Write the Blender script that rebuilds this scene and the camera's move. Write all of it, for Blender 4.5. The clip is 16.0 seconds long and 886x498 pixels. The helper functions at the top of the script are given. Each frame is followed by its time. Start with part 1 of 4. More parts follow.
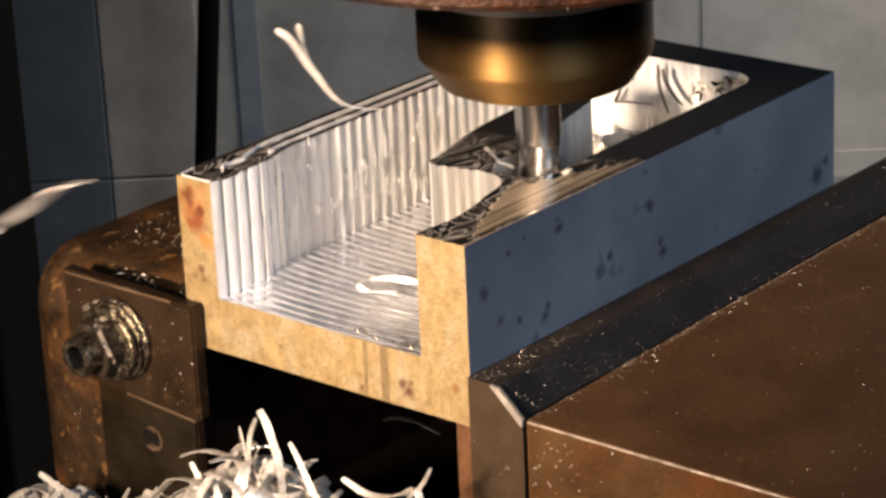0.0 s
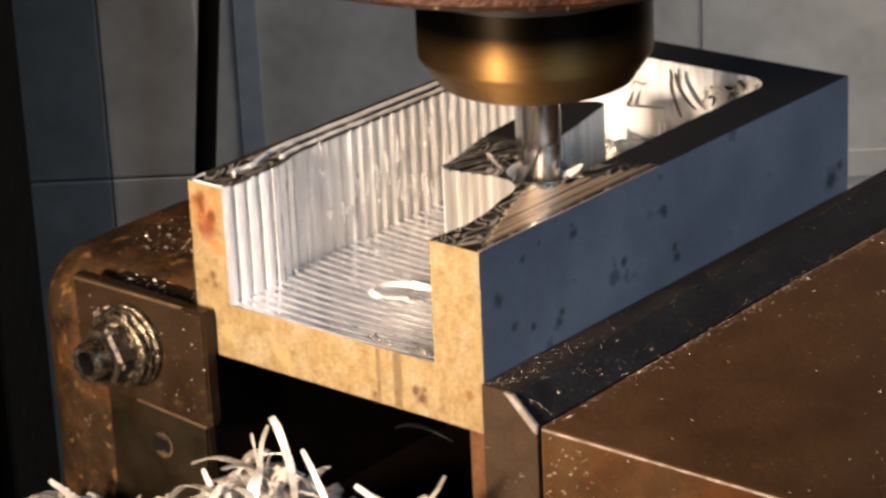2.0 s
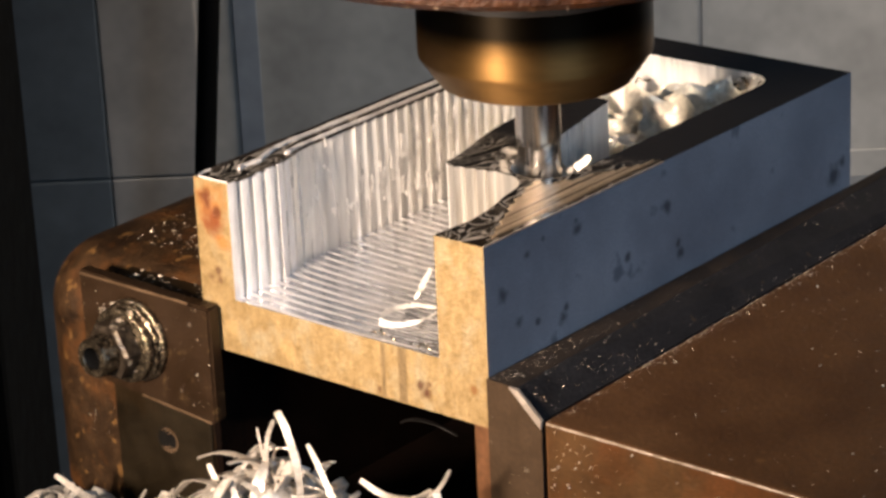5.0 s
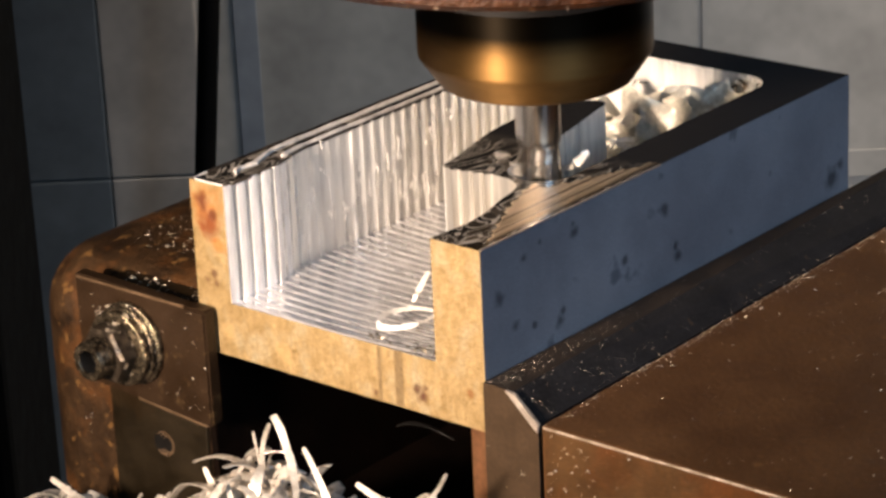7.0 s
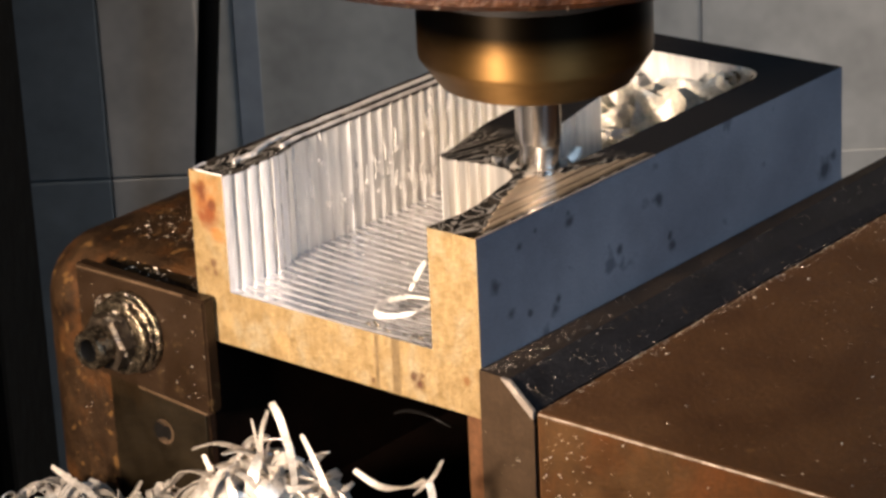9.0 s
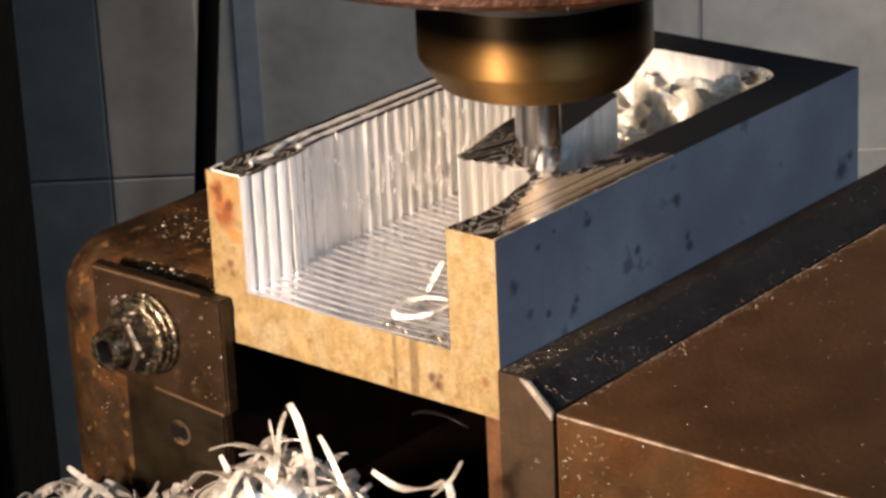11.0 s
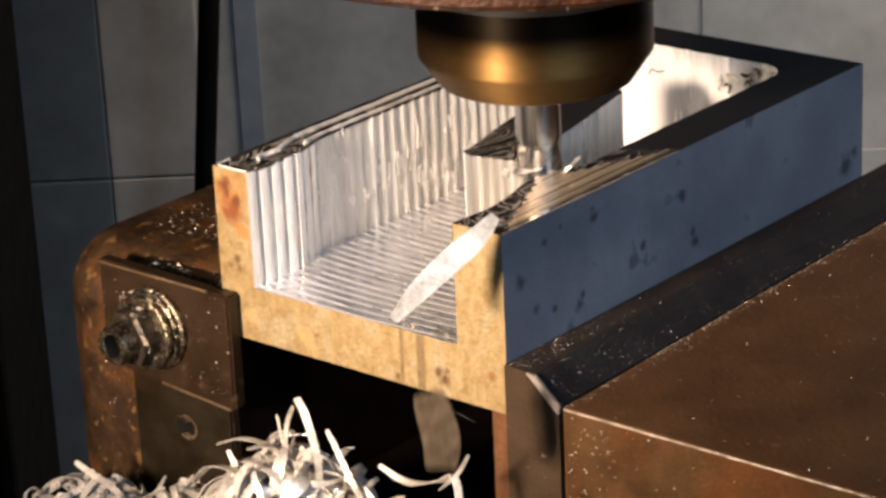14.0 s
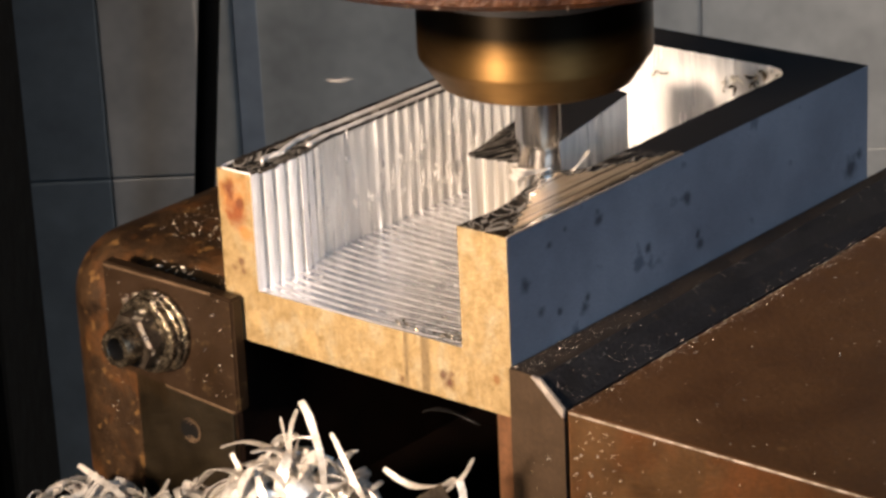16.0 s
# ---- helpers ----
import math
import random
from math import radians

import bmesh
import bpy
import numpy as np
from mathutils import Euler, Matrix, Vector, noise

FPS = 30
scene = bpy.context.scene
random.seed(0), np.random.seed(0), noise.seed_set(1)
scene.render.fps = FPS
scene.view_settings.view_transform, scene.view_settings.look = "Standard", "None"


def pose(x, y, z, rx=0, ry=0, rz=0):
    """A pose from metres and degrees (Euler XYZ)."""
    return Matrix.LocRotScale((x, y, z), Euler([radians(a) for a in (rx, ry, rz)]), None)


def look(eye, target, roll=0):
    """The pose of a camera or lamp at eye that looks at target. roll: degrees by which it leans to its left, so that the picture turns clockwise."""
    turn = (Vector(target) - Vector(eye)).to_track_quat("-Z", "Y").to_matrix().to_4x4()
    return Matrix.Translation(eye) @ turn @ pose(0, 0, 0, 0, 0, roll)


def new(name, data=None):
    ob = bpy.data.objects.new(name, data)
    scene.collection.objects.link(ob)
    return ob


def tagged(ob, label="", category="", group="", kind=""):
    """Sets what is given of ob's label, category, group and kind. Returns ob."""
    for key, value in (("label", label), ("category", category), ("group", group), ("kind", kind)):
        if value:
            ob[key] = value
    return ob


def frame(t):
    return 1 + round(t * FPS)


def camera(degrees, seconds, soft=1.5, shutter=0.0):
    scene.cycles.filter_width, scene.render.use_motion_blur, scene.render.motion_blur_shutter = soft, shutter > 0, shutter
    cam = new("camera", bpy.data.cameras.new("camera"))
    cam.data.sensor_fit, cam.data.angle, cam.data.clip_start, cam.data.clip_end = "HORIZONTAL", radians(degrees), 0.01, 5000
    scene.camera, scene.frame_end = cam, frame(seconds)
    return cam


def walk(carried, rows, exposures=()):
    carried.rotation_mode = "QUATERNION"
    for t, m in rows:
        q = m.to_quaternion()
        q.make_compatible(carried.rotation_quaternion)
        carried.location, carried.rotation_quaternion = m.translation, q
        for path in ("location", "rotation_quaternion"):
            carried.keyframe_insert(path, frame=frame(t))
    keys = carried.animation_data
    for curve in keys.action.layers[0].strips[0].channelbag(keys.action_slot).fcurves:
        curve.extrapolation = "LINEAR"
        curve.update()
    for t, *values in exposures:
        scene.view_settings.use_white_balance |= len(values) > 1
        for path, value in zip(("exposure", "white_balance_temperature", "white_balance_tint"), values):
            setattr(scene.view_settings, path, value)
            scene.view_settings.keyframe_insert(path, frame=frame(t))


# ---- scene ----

MM = 0.001

# ---- camera: stands still, long lens, looking down at the vise ----
cam = camera(18.23, 16.0, soft=3.1, shutter=0.4)
EYE = pose(0.5347, -0.6352, 0.3765, 90 - 20.676, 0, 40.559) @ pose(0, 0, 0, 0, 0, -2.719)
walk(cam, [(0.0, EYE), (16.0, EYE)], exposures=[(0.0, 0.0), (16.0, 0.0)])

# the room's own axes: ahead of the camera and to its right
TURN = 40.559
AHEAD = Vector((-math.sin(radians(TURN)), math.cos(radians(TURN)), 0))
RIGHT = Vector((math.cos(radians(TURN)), math.sin(radians(TURN)), 0))
ROOM = pose(0.5347, -0.6352, 0, 0, 0, TURN)          # x right, y ahead, from under the camera
FLOOR_Z, CEIL_Z = -1.05, 1.65

# ---- world and lights ----
world = bpy.data.worlds.new("world")
scene.world = world
world.use_nodes = True
world.node_tree.nodes["Background"].inputs[0].default_value = (0.55, 0.65, 0.8, 1)
world.node_tree.nodes["Background"].inputs[1].default_value = 0.001


def area(name, eye, target, size, power, colour, size_y=None):
    data = bpy.data.lights.new(name, "AREA")
    data.energy, data.color, data.size = power, colour, size
    if size_y:
        data.shape, data.size_y = "RECTANGLE", size_y
    ob = new(name, data)
    ob.matrix_world = look(eye, target)
    return ob


# warm work lamp over the operator's place, cool daylight in the window
lamp = area("work_lamp", (-0.006, -0.84, 0.282), (-0.06, 0.06, 0.055), 0.11, 1.96, (1.0, 0.79, 0.63))
lamp.data.spread = radians(41)
area("window_light", ROOM @ Vector((1.05, -1.29, 0.96)), ROOM @ Vector((0.0, 0.83, 0.05)), 1.44, 34.0, (0.50, 0.71, 1.0), 1.14)
# added unseen lamp that brightens the right of the back wall
tube = area("wall_fill_light", ROOM @ Vector((1.1, 2.0, 1.4)), ROOM @ Vector((0.9, 2.55, -0.3)), 0.9, 15.5, (1.0, 0.86, 0.72), 0.12)
tube.data.spread = radians(110)


# ---- materials ----
def material(name, a, b, scale=40.0, rough=(0.4, 0.6), metal=0.0, bump=0.1, spots=None, spot_scale=60.0,
             spot_level=0.62, grain=400.0, stretch=(1, 1, 1), coat=0.0, third=None, stains=(), spec=0.5):
    """Two mixed tones with coarse and fine noise, optional spots, bump and varied gloss."""
    m = bpy.data.materials.new(name)
    m.use_nodes = True
    nt = m.node_tree
    n, l = nt.nodes, nt.links
    p = n["Principled BSDF"]
    tc = n.new("ShaderNodeTexCoord")
    mp = n.new("ShaderNodeMapping")
    mp.inputs["Scale"].default_value = stretch
    l.new(tc.outputs["Object"], mp.inputs["Vector"])

    def tex(s, detail=6.0):
        t = n.new("ShaderNodeTexNoise")
        t.inputs["Scale"].default_value, t.inputs["Detail"].default_value = s, detail
        t.inputs["Roughness"].default_value = 0.65
        l.new(mp.outputs[0], t.inputs["Vector"])
        return t.outputs["Fac"]

    def ramp(src, lo, hi, c0, c1):
        r = n.new("ShaderNodeValToRGB")
        r.color_ramp.elements[0].position, r.color_ramp.elements[1].position = lo, hi
        r.color_ramp.elements[0].color, r.color_ramp.elements[1].color = (*c0, 1), (*c1, 1)
        l.new(src, r.inputs[0])
        return r.outputs[0]

    def mix(fac, c0, c1, kind="MIX"):
        x = n.new("ShaderNodeMix")
        x.data_type, x.blend_type = "RGBA", kind
        l.new(fac, x.inputs[0])
        for s, v in ((6, c0), (7, c1)):
            if isinstance(v, tuple):
                x.inputs[s].default_value = (*v, 1)
            else:
                l.new(v, x.inputs[s])
        return x.outputs[2]

    coarse, fine = tex(scale), tex(grain, 3.0)
    col = ramp(coarse, 0.35, 0.68, a, b)
    if third:
        col = mix(ramp(tex(scale * 0.35), 0.5, 0.66, (0, 0, 0), (1, 1, 1)), col, third)
    dark = mix(ramp(fine, 0.3, 0.7, (0, 0, 0), (1, 1, 1)), (0.72, 0.72, 0.72), (1.12, 1.12, 1.12))
    mul = n.new("ShaderNodeMix")
    mul.data_type, mul.blend_type = "RGBA", "MULTIPLY"
    mul.inputs[0].default_value = 1.0
    l.new(col, mul.inputs[6])
    l.new(dark, mul.inputs[7])
    col = mul.outputs[2]
    if spots:
        col = mix(ramp(tex(spot_scale, 3.0), spot_level, spot_level + 0.05, (0, 0, 0), (1, 1, 1)), col, spots)
    if stains:
        wob = n.new("ShaderNodeTexNoise")
        wob.inputs["Scale"].default_value, wob.inputs["Detail"].default_value = 220.0, 5.0
        l.new(tc.outputs["Object"], wob.inputs["Vector"])
    for place, size, tone, strength in stains:               # blotches with ragged edges at their places
        dist = n.new("ShaderNodeVectorMath")
        dist.operation = "DISTANCE"
        l.new(tc.outputs["Object"], dist.inputs[0])
        dist.inputs[1].default_value = [c * MM for c in place]
        off = n.new("ShaderNodeMath")
        off.operation, off.inputs[1].default_value, off.inputs[2].default_value = "MULTIPLY_ADD", size * MM * 2.6, 0.0
        l.new(wob.outputs["Fac"], off.inputs[0])
        l.new(dist.outputs["Value"], off.inputs[2])
        rng = n.new("ShaderNodeMapRange")
        rng.inputs["From Min"].default_value, rng.inputs["From Max"].default_value = size * MM * 1.7, size * MM * 2.7
        rng.inputs["To Min"].default_value, rng.inputs["To Max"].default_value = strength, 0.0
        l.new(off.outputs[0], rng.inputs["Value"])
        col = mix(rng.outputs[0], col, tone)
    l.new(col, p.inputs["Base Color"])
    rr = n.new("ShaderNodeMapRange")
    rr.inputs["From Min"].default_value, rr.inputs["From Max"].default_value = 0.3, 0.7
    rr.inputs["To Min"].default_value, rr.inputs["To Max"].default_value = rough
    l.new(coarse, rr.inputs["Value"])
    l.new(rr.outputs[0], p.inputs["Roughness"])
    p.inputs["Metallic"].default_value = metal
    p.inputs["Coat Weight"].default_value = coat
    p.inputs["Specular IOR Level"].default_value = spec
    if bump:
        add = n.new("ShaderNodeMath")
        add.operation = "ADD"
        l.new(fine, add.inputs[0])
        l.new(coarse, add.inputs[1])
        bp = n.new("ShaderNodeBump")
        bp.inputs["Strength"].default_value, bp.inputs["Distance"].default_value = bump, 0.001
        l.new(add.outputs[0], bp.inputs["Height"])
        l.new(bp.outputs[0], p.inputs["Normal"])
    return m


ORANGE, UMBER, INK = (0.38, 0.12, 0.015), (0.08, 0.03, 0.012), (0.010, 0.010, 0.014)
SAWN = material("sawn_steel", (0.205, 0.132, 0.050), (0.36, 0.25, 0.112), 260, (0.42, 0.6), 0.3, 0.5,
                spots=(0.17, 0.10, 0.034), spot_scale=300, spot_level=0.66, grain=900, stretch=(1, 1, 0.7), third=(0.31, 0.245, 0.14),
                stains=[((-123, 0, 54), 7.5, (0.30, 0.105, 0.016), 0.72), ((-122, 0, 48), 4.5, (0.16, 0.040, 0.009), 0.9), ((-124.5, 0, 57), 3.0, (0.11, 0.030, 0.008), 0.95), ((-119.5, 0, 52.5), 2.0, (0.10, 0.028, 0.008), 0.9), ((-118, 0, 41), 3.0, ORANGE, 0.6),
                        ((-121.2, 0, 30.2), 1.6, UMBER, 0.8), ((-124.8, 0, 27), 1.7, UMBER, 0.8), ((-120.4, 0, 26.4), 1.3, UMBER, 0.7), ((-26.5, 0, 6.6), 2.6, UMBER, 1.0), ((-29.5, 0, 8.6), 1.7, (0.07, 0.028, 0.010), 0.9), ((-25.4, 0, 9.6), 1.2, UMBER, 0.8),
                        ((-6.7, 0, 12.3), 1.7, (0.17, 0.075, 0.018), 0.9), ((-48, 0, 2.8), 1.2, UMBER, 0.8), ((-116, 0, 9), 3.0, (0.36, 0.24, 0.10), 0.7),
                        ((-90, 0, 7), 3.5, (0.40, 0.26, 0.11), 0.6)])
SCALE_STEEL = material("mill_scale_steel", (0.165, 0.172, 0.195), (0.25, 0.257, 0.28), 22, (0.45, 0.62), 0.2, 0.05,
                       spots=(0.11, 0.116, 0.135), spot_scale=45, spot_level=0.64, grain=1500,
                       stains=[((0, y, z), r, INK, 0.72) for y, z, r in
                               ((77.7, 35.7, 1.7), (50.1, 54.7, 2.0), (49, 57.6, 1.2), (101.8, 47, 2.3), (109.1, 27.1, 2.3), (108, 31, 1.6), (16.7, 31.8, 1.7),
                                (27.1, 28.8, 1.3), (40.8, 25.6, 2.0), (42.5, 29, 1.3), (22.5, 53.9, 1.3), (209.7, 25.9, 4.0), (216, 30, 2.0), (9, 44, 2.4), (31, 57, 1.2))])
MACHINED = material("machined_metal", (0.75, 0.725, 0.675), (0.86, 0.835, 0.785), 45, (0.24, 0.34), 0.42, 0.012, grain=260, stretch=(1, 1, 0.12))
LIT_BARS = material("lit_milled_bars", (0.82, 0.80, 0.78), (0.90, 0.88, 0.86), 110, (0.30, 0.38), 0.25, 0.03, grain=500, stretch=(1, 1, 0.12))
POCKET_FLOOR = material("milled_floor", (0.66, 0.68, 0.74), (0.84, 0.85, 0.90), 60, (0.13, 0.22), 0.96, 0.02, grain=300, stretch=(0.3, 1, 1))
CUSP_GLINT = material("glinting_cusps", (0.72, 0.70, 0.69), (0.88, 0.86, 0.84), 60, (0.24, 0.34), 0.6, 0.02, grain=400, stretch=(0.3, 1, 1))
TONGUE = material("tongue_end_metal", (0.42, 0.39, 0.34), (0.78, 0.73, 0.65), 95, (0.28, 0.42), 0.75, 0.03, grain=260, stretch=(1, 1, 0.05))
GLINT = material("bright_slivers", (0.80, 0.76, 0.69), (0.90, 0.87, 0.82), 160, (0.25, 0.4), 0.15, 0.1, grain=700)
FOIL = material("crumpled_foil_chips", (0.44, 0.40, 0.32), (0.72, 0.67, 0.56), 70, (0.34, 0.5), 0.35, 0.15, grain=500)
DARK_RIM = material("dark_burr_steel", (0.020, 0.016, 0.013), (0.07, 0.055, 0.042), 140, (0.25, 0.45), 0.6, 0.3, grain=600, stretch=(1, 0.3, 1))
TOP_STEEL = material("milled_top", (0.16, 0.14, 0.13), (0.48, 0.45, 0.42), 75, (0.07, 0.20), 1.0, 0.5, grain=200, stretch=(1, 0.35, 1))


def streak_top(m):
    """Wavy chatter streaks with painted reflections by the cutter; far half painted mirror-black."""
    nt = m.node_tree
    n, l = nt.nodes, nt.links
    p = n["Principled BSDF"]
    tc = n.new("ShaderNodeTexCoord")
    mp = n.new("ShaderNodeMapping")
    mp.inputs["Rotation"].default_value = (0, 0, radians(14))
    mp.inputs["Scale"].default_value = (1, 0.55, 1)
    l.new(tc.outputs["Object"], mp.inputs[0])
    w = n.new("ShaderNodeTexNoise")
    w.inputs["Scale"].default_value, w.inputs["Detail"].default_value = 48.0, 1.5
    w.inputs["Distortion"].default_value = 2.6
    l.new(mp.outputs[0], w.inputs["Vector"])
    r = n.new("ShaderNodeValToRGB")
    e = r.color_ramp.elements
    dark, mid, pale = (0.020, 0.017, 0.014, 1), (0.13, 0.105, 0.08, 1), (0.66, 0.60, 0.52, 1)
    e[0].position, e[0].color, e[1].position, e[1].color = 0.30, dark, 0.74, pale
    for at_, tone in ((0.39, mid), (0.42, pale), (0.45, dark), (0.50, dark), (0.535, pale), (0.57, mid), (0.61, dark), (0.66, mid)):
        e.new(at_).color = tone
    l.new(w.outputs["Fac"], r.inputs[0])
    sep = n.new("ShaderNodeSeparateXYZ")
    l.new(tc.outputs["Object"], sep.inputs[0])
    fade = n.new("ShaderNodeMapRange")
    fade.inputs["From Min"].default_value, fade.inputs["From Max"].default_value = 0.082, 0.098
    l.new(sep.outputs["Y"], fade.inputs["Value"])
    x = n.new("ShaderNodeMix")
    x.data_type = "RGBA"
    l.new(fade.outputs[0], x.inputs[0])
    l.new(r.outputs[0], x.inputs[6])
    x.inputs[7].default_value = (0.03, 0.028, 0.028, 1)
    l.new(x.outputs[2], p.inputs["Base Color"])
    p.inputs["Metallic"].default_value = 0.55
    b = n.new("ShaderNodeBump")
    b.inputs["Strength"].default_value, b.inputs["Distance"].default_value = 0.15, 0.0005
    l.new(w.outputs["Fac"], b.inputs["Height"])
    l.new(b.outputs[0], p.inputs["Normal"])


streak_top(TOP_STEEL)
RIM = material("highlit_rim_metal", (0.60, 0.555, 0.51), (0.90, 0.86, 0.81), 140, (0.3, 0.45), 0.15, 0.3, grain=600, stretch=(1, 0.3, 1))
SAW_MARK = material("saw_mark_steel", (0.15, 0.10, 0.045), (0.24, 0.165, 0.08), 110, (0.4, 0.55), 0.35, 0.3, grain=900)
FRESH = material("freshly_faced_metal", (0.42, 0.315, 0.20), (0.72, 0.57, 0.40), 160, (0.3, 0.45), 0.6, 0.2, grain=500, stretch=(1, 0.08, 1))
STREAK = material("dark_tool_streak", (0.10, 0.07, 0.042), (0.30, 0.22, 0.14), 160, (0.25, 0.4), 0.7, 0.2, grain=500, stretch=(1, 0.08, 1))
VISE = material("oiled_cast_iron", (0.058, 0.0260, 0.0094), (0.096, 0.0455, 0.0170), 28, (0.38, 0.62), 0.1, 0.25,
                spots=(0.12, 0.06, 0.022), spot_scale=120, spot_level=0.66, grain=500, third=(0.066, 0.030, 0.0105), spec=0.2)
# plate and cast iron tones are lowered for the shade at the left
PLATE = material("oily_steel_plate", (0.0185, 0.0092, 0.0034), (0.031, 0.0152, 0.0056), 50, (0.35, 0.55), 0.3, 0.25, grain=700, spec=0.4,
                 spots=(0.06, 0.035, 0.014), spot_scale=170, spot_level=0.63)
# olive iron, darkened for the shadow below the stop plate
OLIVE = material("shaded_olive_iron", (0.0070, 0.0046, 0.0018), (0.0175, 0.0112, 0.0042), 38, (0.35, 0.6), 0.1, 0.3, grain=600, spec=0.25,
                 third=(0.026, 0.0140, 0.0046))
CAST = material("rusty_cast_iron", (0.015, 0.0074, 0.003), (0.050, 0.0245, 0.008), 70, (0.45, 0.65), 0.1, 0.6,
                spots=(0.13, 0.066, 0.020), spot_scale=150, spot_level=0.60, grain=500, third=(0.11, 0.042, 0.010), spec=0.3)
VISE_PALE = material("pale_cast_iron", (0.12, 0.075, 0.04), (0.22, 0.14, 0.08), 120, (0.3, 0.45), 0.5, 0.2, grain=700)
FLAKE = material("flaking_paint", (0.16, 0.085, 0.04), (0.55, 0.42, 0.30), 120, (0.5, 0.7), 0.0, 0.3, grain=700)
JAW = material("dark_jaw_steel", (0.0125, 0.0118, 0.0125), (0.025, 0.0230, 0.0234), 60, (0.55, 0.7), 0.1, 0.3, grain=700,
               spots=(0.06, 0.04, 0.024), spot_scale=140, spot_level=0.66, spec=0.12)
JAW_TOP = material("dusty_jaw_top", (0.015, 0.0115, 0.0085), (0.034, 0.024, 0.0165), 70, (0.5, 0.65), 0.2, 0.2, grain=800, spec=0.25)
# near-black for the vise cavity, painting the shade under the block
CAVITY_BLACK = material("vise_cavity_black", (0.0022, 0.0012, 0.0008), (0.0048, 0.0022, 0.0012), 40, (0.6, 0.8), 0.0, 0.2, spec=0.04)
JAW_FRONT = material("rusty_jaw_face", (0.030, 0.0135, 0.004), (0.070, 0.033, 0.0095), 45, (0.4, 0.6), 0.1, 0.3, grain=600, spec=0.2, third=(0.080, 0.027, 0.006))
JAW_END = material("jaw_end_steel", (0.036, 0.021, 0.0095), (0.060, 0.034, 0.0155), 50, (0.4, 0.55), 0.4, 0.15, grain=600)
WORN_GLINT = material("worn_and_glint_metal", (0.55, 0.46, 0.38), (0.70, 0.60, 0.50), 120, (0.3, 0.45), 0.7, 0.15, grain=700)
EDGE = material("scuffed_highlit_edge", (0.20, 0.15, 0.10), (0.62, 0.52, 0.42), 260, (0.3, 0.5), 0.5, 0.3, grain=700)
COPPERY = material("parallel_steel", (0.11, 0.048, 0.020), (0.18, 0.082, 0.036), 40, (0.35, 0.5), 0.6, 0.1)
BOLT = material("oily_bolt_steel", (0.03, 0.021, 0.012), (0.34, 0.27, 0.18), 330, (0.12, 0.36), 0.9, 0.4, grain=900,
                spots=(0.04, 0.03, 0.02), spot_scale=150, spot_level=0.6)
NUT = material("oily_black_nut", (0.012, 0.009, 0.007), (0.10, 0.075, 0.05), 260, (0.26, 0.42), 0.6, 0.3, grain=900)
BLACK_STEEL = material("plain_black_steel", (0.006, 0.005, 0.0045), (0.010, 0.009, 0.008), 60, (0.35, 0.5), 0.2, 0.05, spec=0.2)
CHUCK = material("bronzed_chuck_steel", (0.180, 0.098, 0.031), (0.215, 0.120, 0.040), 30, (0.27, 0.31), 0.97, 0.0, stretch=(1, 1, 1), grain=300)


def turned(m, amount=0.75, rough=0.46):
    """Fine lathe grooves: the gloss spreads along the axis."""
    n, l = m.node_tree.nodes, m.node_tree.links
    p = n["Principled BSDF"]
    t = n.new("ShaderNodeTangent")
    t.direction_type, t.axis = "RADIAL", "Z"
    l.new(t.outputs[0], p.inputs["Tangent"])
    for link in list(p.inputs["Roughness"].links):
        l.remove(link)
    p.inputs["Roughness"].default_value = rough
    p.inputs["Anisotropic"].default_value = amount
    p.inputs["Anisotropic Rotation"].default_value = 0.25


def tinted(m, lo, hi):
    """Colour darkens upward, painting the shadow under the housing onto the bronze."""
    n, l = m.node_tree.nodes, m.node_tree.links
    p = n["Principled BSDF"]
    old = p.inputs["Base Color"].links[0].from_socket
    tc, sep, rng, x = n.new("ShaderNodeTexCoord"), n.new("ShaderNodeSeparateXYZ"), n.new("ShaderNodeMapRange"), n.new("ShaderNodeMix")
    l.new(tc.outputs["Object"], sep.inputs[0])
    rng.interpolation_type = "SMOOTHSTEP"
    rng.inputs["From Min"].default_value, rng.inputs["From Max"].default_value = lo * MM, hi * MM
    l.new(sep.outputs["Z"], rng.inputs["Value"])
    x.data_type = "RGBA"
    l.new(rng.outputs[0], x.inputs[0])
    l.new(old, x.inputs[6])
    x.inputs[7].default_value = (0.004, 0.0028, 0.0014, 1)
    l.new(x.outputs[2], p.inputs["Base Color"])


turned(CHUCK)
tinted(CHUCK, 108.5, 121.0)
HOUSING = material("rusty_housing", (0.016, 0.0055, 0.0018), (0.075, 0.0245, 0.0060), 50, (0.3, 0.55), 0.2, 0.8,
                   spots=(0.12, 0.06, 0.026), spot_scale=110, spot_level=0.69, spec=0.2)
TOOL = material("tool_steel", (0.55, 0.50, 0.45), (0.72, 0.68, 0.62), 60, (0.18, 0.3), 1.0, 0.05, stretch=(1, 1, 0.15))
SWARF = material("bright_swarf", (0.48, 0.43, 0.36), (0.80, 0.745, 0.67), 160, (0.24, 0.42), 0.45, 0.2, grain=900)
STRIP = material("creamy_swarf", (0.32, 0.28, 0.23), (0.60, 0.545, 0.47), 220, (0.36, 0.55), 0.35, 0.25, grain=900)
SPECK = material("fine_chips", (0.34, 0.26, 0.17), (0.75, 0.66, 0.54), 400, (0.3, 0.5), 0.5, 0.0, grain=900)
PANEL = material("grey_wall_panel", (0.42, 0.405, 0.37), (0.46, 0.443, 0.408), 2.0, (0.55, 0.75), 0.0, 0.05, grain=14,
                 spots=(0.30, 0.29, 0.27), spot_scale=9, spot_level=0.69)
